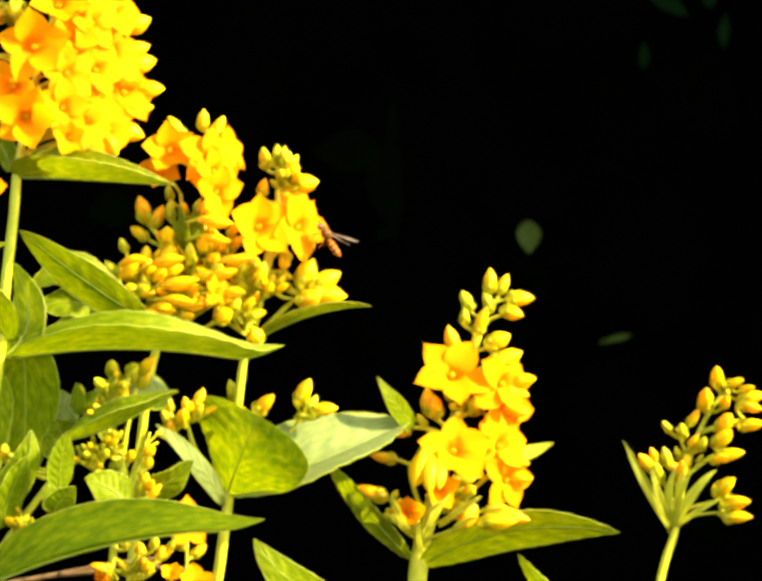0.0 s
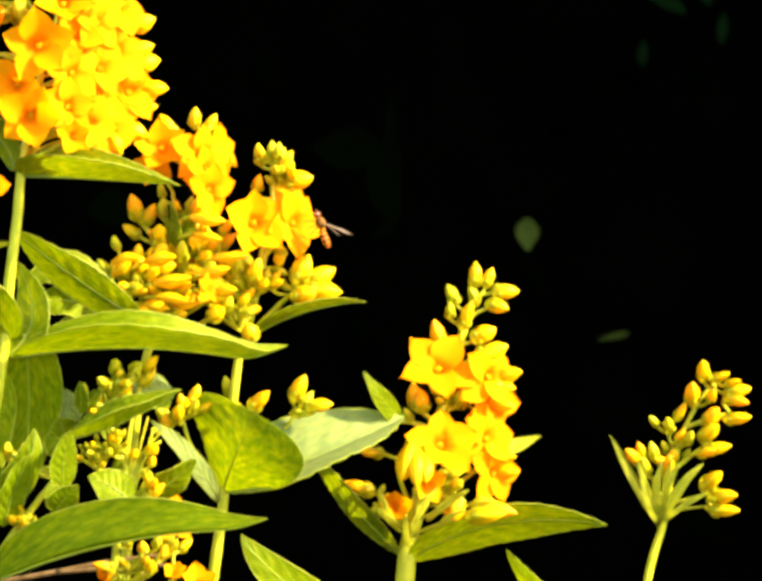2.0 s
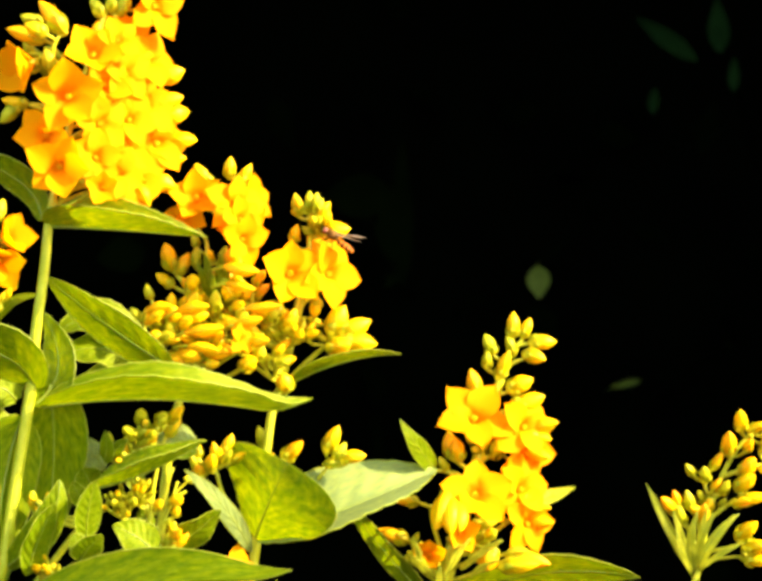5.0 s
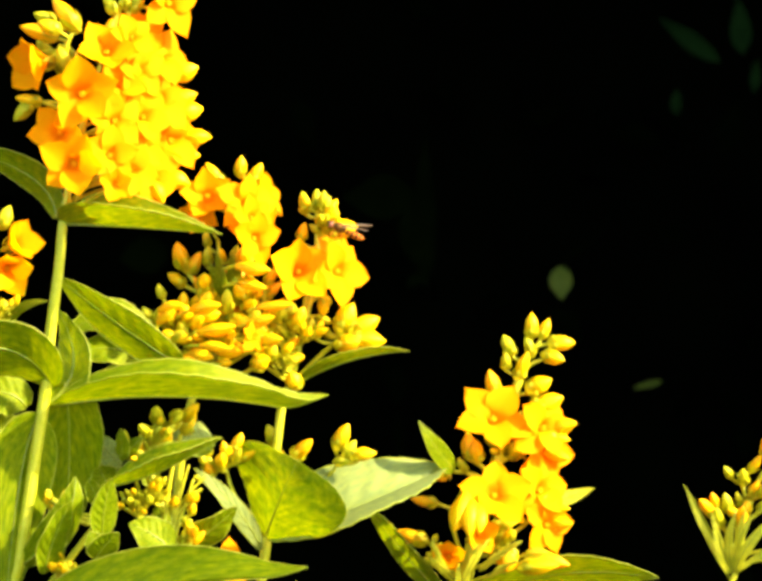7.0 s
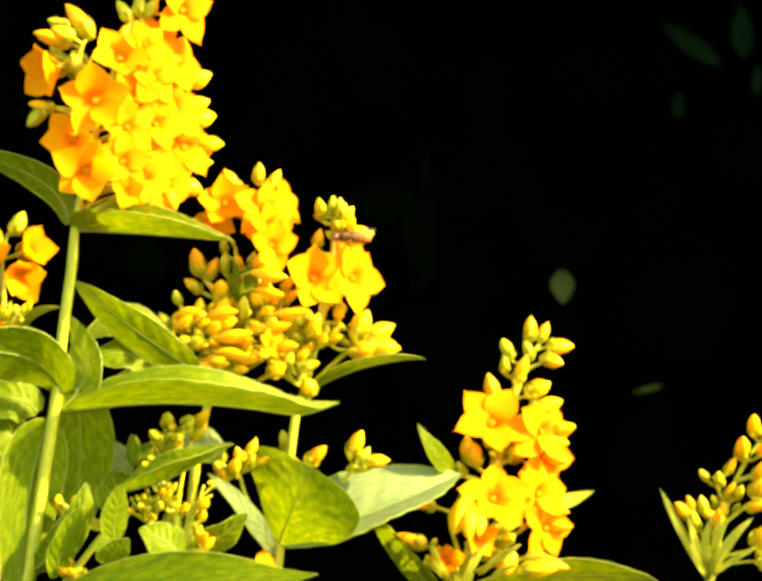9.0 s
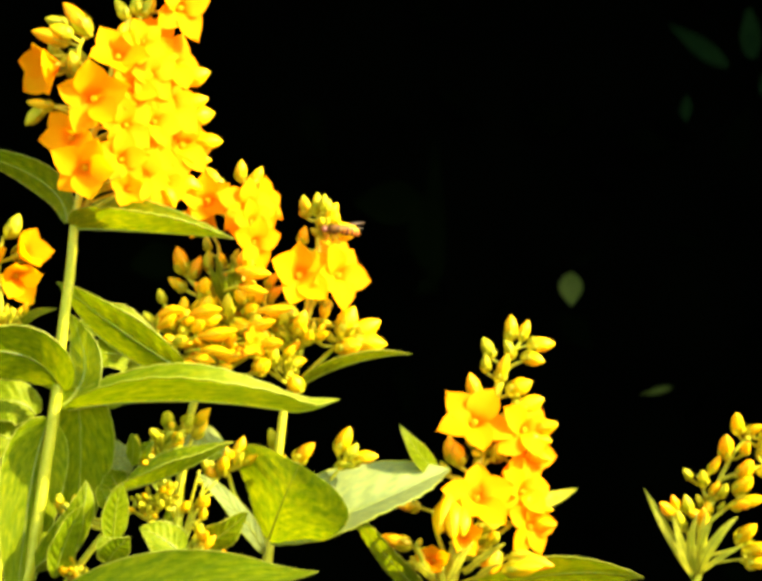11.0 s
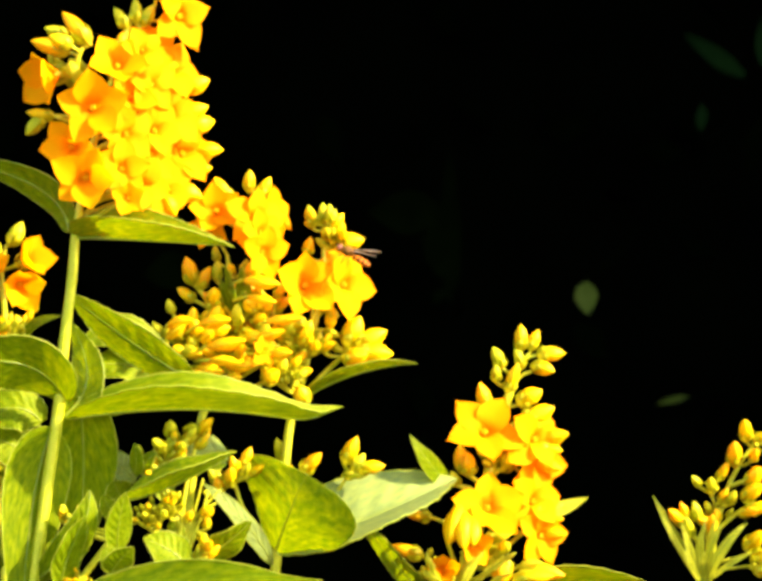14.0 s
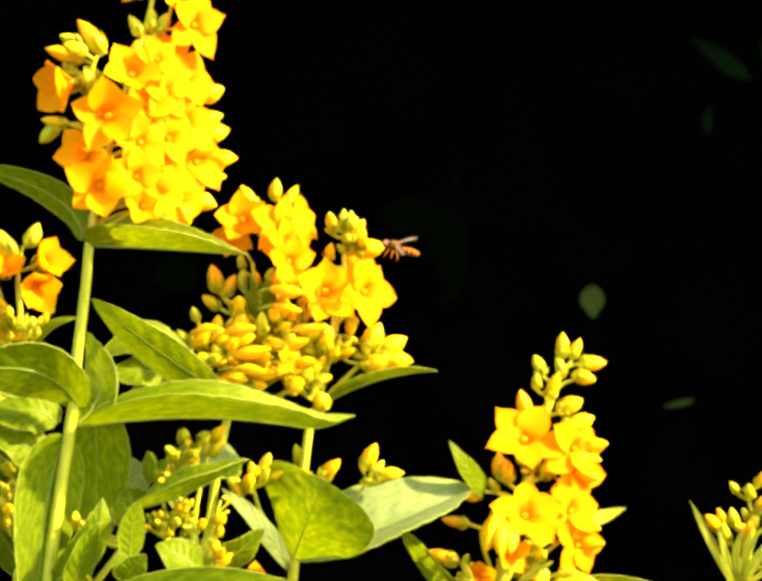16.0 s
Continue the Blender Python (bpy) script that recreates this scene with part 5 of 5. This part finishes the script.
LEAN_MIDDLE = (
    (0, 0.00, 0.0), (0.5, 0.03, 0.5), (1, 0.17, -0.2), (1.5, -0.13, 0.2), (2, -0.14, 0.4), (2.5, 0.02, 0.3), (3, 0.39, -0.5),
    (3.5, 0.54, 0.3), (4, 1.08, -0.2), (4.5, 1.13, -0.9), (5, 0.81, -0.0), (7.3, 0.27, 0.6), (7.5, 1.11, -0.0), (8, 0.86, -0.5),
    (8.5, 0.63, 0.2), (9, 0.80, 0.1), (9.2, 0.24, 1.3), (11.3, -0.07, 1.3), (11.5, 0.10, 1.1), (12, -0.17, 1.0),
    (12.5, -0.01, 1.2), (13, 0.02, 1.0), (13.5, -0.25, 0.8), (14, -0.43, 0.8), (14.5, 0.02, 0.6), (15, -0.15, 0.5),
    (15.5, 0.39, -0.2), (16, 0.10, 0.0),
)
LEAN_BUSHY = (
    (0, 0.00, 0.0), (0.5, 0.09, 0.2), (1, 0.19, -0.5), (1.5, -0.20, -0.1), (2, -0.24, -0.2), (2.5, 0.15, -0.5), (3, 0.33, -0.8),
    (3.5, 0.47, -0.5), (4, 1.31, -1.4), (4.5, 1.12, -0.8), (5, 0.60, -0.5), (5.2, 0.85, -0.8), (7.3, 0.16, 0.1), (7.5, 0.67, 0.2),
    (8, 0.24, -0.2), (8.5, 0.01, -0.1), (9, 0.78, -0.7), (9.2, 0.11, -0.0), (11.5, -0.32, 0.4), (12, -0.53, 0.5),
    (12.5, -0.48, 0.7), (13, -0.45, 0.4), (13.5, -0.25, -0.1), (14, -0.40, -0.0), (14.5, 0.33, -0.9), (15, 0.38, -1.0),
    (15.5, 0.39, -1.1), (16, 0.31, -1.5),
)
LEAN_COLUMN = (
    (0, 0.00, 0.0), (0.5, 0.08, 0.1), (1, 0.29, -0.4), (1.5, -0.32, 0.2), (2, -0.53, 1.1), (2.5, -0.14, 1.2), (3, 0.63, 0.3),
    (3.5, 0.98, 0.2), (4, 1.62, -0.3), (4.5, 1.51, -0.3), (5, 0.53, 0.9), (5.2, 1.59, -0.6), (7.3, 0.31, 0.8), (7.5, 1.34, 0.5),
    (8, -0.19, 1.0), (8.5, 0.62, 0.6), (9, 0.27, 0.9), (9.2, -0.75, 2.6), (11.5, -0.91, 1.3), (12, -1.31, 1.5), (12.5, -0.63, 1.0),
    (13, -0.53, 0.9), (13.5, -0.98, 1.0), (14, -1.06, 1.3), (14.5, -0.33, 0.7), (15, -0.24, 0.9), (15.5, 0.49, 0.1),
    (16, 0.35, 0.2),
)
LEAN_BUDDING = (
    (0, 0.00, 0.0), (0.5, 0.14, -0.4), (1, 0.40, -0.6), (1.5, -0.20, 0.0), (2, -0.52, 1.0), (2.5, -0.28, 0.9), (3, 0.39, 0.4),
    (3.5, 0.74, 0.8), (4, 1.39, 0.5), (4.5, 1.22, 0.4), (5, 0.59, 0.9), (5.2, 1.38, 0.1), (7.5, 1.20, 1.0), (8, -0.33, 1.3),
    (8.5, 0.41, 0.7), (9, 0.14, 0.7), (9.2, -0.79, 1.0), (11.5, -1.04, 1.7), (12, -1.36, 2.1), (12.5, -0.64, 1.4),
    (13, -0.56, 1.2), (13.5, -1.04, 1.6), (14, -1.24, 2.2), (14.5, -0.53, 1.6), (15, -0.40, 1.9), (15.5, 0.31, 1.0),
    (16, 0.15, 1.4),
)
LEAN_SHORT = (
    (0.0, 0.00, -0.0), (0.5, 0.00, 0.5), (1.0, 0.90, -0.5), (1.5, -1.19, 0.5), (2.0, -1.66, 1.0), (2.5, -0.14, 0.8),
    (3.0, 1.80, -0.2), (3.5, 3.46, 0.2), (4.0, 7.38, -0.8), (4.5, 7.81, -1.3), (5.0, 4.97, -0.0), (7.3, 1.19, 1.9),
    (7.5, 8.14, -0.2), (8.0, 6.01, -0.3), (8.5, 4.07, 0.7), (9.0, 5.26, -0.0), (9.2, 0.90, 2.4), (11.3, -1.37, 1.2),
    (11.5, -0.14, 1.2), (12.0, -2.09, 1.5), (12.5, -0.90, 1.5), (13.0, -0.29, 1.0), (13.5, -2.41, 1.2), (14.0, -3.74, 1.3),
    (14.5, -0.61, 0.7), (15.0, -1.80, 0.7), (15.5, 2.41, -0.5), (16.0, 0.47, -0.3),
)
LEAN_ASIDE = (
    (0.0, 0.00, -0.0), (0.5, 0.10, 0.3), (1.0, 0.00, -0.3), (1.5, 0.21, -0.2), (2.0, 0.38, -0.5), (2.5, 0.72, -0.8),
    (3.0, 0.45, -1.2), (3.5, 0.62, -0.8), (4.0, 0.86, -1.2), (4.5, 0.99, -1.5), (5.0, 1.61, -1.4), (5.2, 0.99, -0.8),
    (7.5, 0.45, -4.2), (8.0, 0.51, -4.2), (8.5, 0.79, -4.1), (9.0, 1.34, -4.1), (11.5, 0.17, -4.6), (12.0, 0.03, -4.4),
    (12.5, -0.24, -4.4), (13.0, -0.55, -4.8), (13.5, -0.41, -4.2), (14.0, -0.51, -4.1), (14.5, -0.41, -4.2), (15.0, -0.21, -3.7),
    (15.5, 0.17, -3.2), (16.0, 0.24, -3.4),
)
# seconds; place in mm; the body's slope; how far the wings are spread
FLIGHT = (
    (0.0, -17.9, 12.0, 517.6, 56, 25), (0.5, -17.8, 12.0, 518.0, 63, 25), (1.0, -16.3, 12.0, 518.3, 59, 25), (1.5, -18.9, 12.0, 519.9, 61, 40),
    (2.0, -19.8, 10.0, 520.3, 68, 35), (2.5, -19.1, 8.0, 520.3, 64, 60), (2.8, -9.4, 0.0, 522.4, 30, 75), (3.0, -0.3, -5.0, 524.4, 14, 75),
    (3.2, -9.0, 0.0, 523.8, 21, 70), (3.5, -17.8, 2.0, 532.9, 27, 30), (4.0, -13.2, 13.0, 530.0, 38, 10), (4.5, -13.4, 13.0, 529.2, 43, 10),
    (5.0, -18.3, 13.0, 533.1, 37, 10), (5.2, -17.0, 13.0, 532.9, 30, 10), (7.3, -23.5, 3.0, 536.5, 19, 10), (7.5, -17.8, 3.0, 535.1, 14, 10),
    (8.0, -21.8, 3.0, 531.8, 18, 10), (8.5, -23.0, 3.0, 535.2, 14, 10), (9.0, -21.7, 3.0, 535.2, 4, 10), (9.2, -26.3, 3.0, 536.8, 7, 10),
    (11.3, -28.4, 3.0, 538.3, 6, 10), (11.5, -27.8, 3.0, 537.0, 5, 10), (12.0, -28.9, 3.0, 537.8, 15, 10), (12.5, -26.9, 3.0, 538.1, 18, 10),
    (13.0, -25.9, 3.0, 533.9, 27, 10), (13.5, -27.5, 3.0, 534.1, 30, 10), (14.0, -29.3, 2.0, 533.1, 30, 10), (14.5, -23.0, 2.0, 530.8, 52, 10),
    (15.0, -24.9, 2.0, 530.1, 53, 10), (15.5, -19.7, 2.0, 529.4, 48, 15), (15.8, -18.3, 0.0, 533.5, 23, 50), (16.0, -15.2, -5.0, 536.6, 16, 70),
)


def sway(plant, rows, pivot):
    """Lets a plant lean in the wind about a height on its stem: seconds, degrees, rise in mm."""
    foot = plant.root.location.copy()
    keys = []
    for t, lean, rise in rows:
        turn = pose(0, 0, 0, 0, lean, 0)
        hub = Vector((foot.x, foot.y, pivot))
        keys.append((t, Matrix.Translation(hub + Vector((0, 0, 0.001 * rise))) @ turn @ Matrix.Translation(foot - hub)))
    walk(plant.root, keys)


def motions():
    sway(spire, LEAN_SPIRE, 0.0)
    sway(lower, LEAN_SPIRE, 0.0)
    sway(aside, LEAN_ASIDE, 0.27)
    sway(middle, LEAN_MIDDLE, 0.0)
    sway(bushy, LEAN_BUSHY, 0.0)
    sway(short, LEAN_SHORT, 0.265)
    sway(column, LEAN_COLUMN, 0.0)
    sway(budding, LEAN_BUDDING, 0.0)
    walk(fly, [(t, pose(0.001 * x, 0.001 * y, 0.001 * z, 0, slope, 0) @ pose(0, 0, 0, 22, 0, -8)) for t, x, y, z, slope, spread in FLIGHT])
    for wing, side in zip(fly_wings, (-1, 1)):
        walk(wing, [(t, pose(-0.0018, 0.0009 * side, 0.0013, 0, -7 - 0.51 * slope + 0.2 * spread, side * (2 + spread * 0.8))) for t, x, y, z, slope, spread in FLIGHT])


motions()
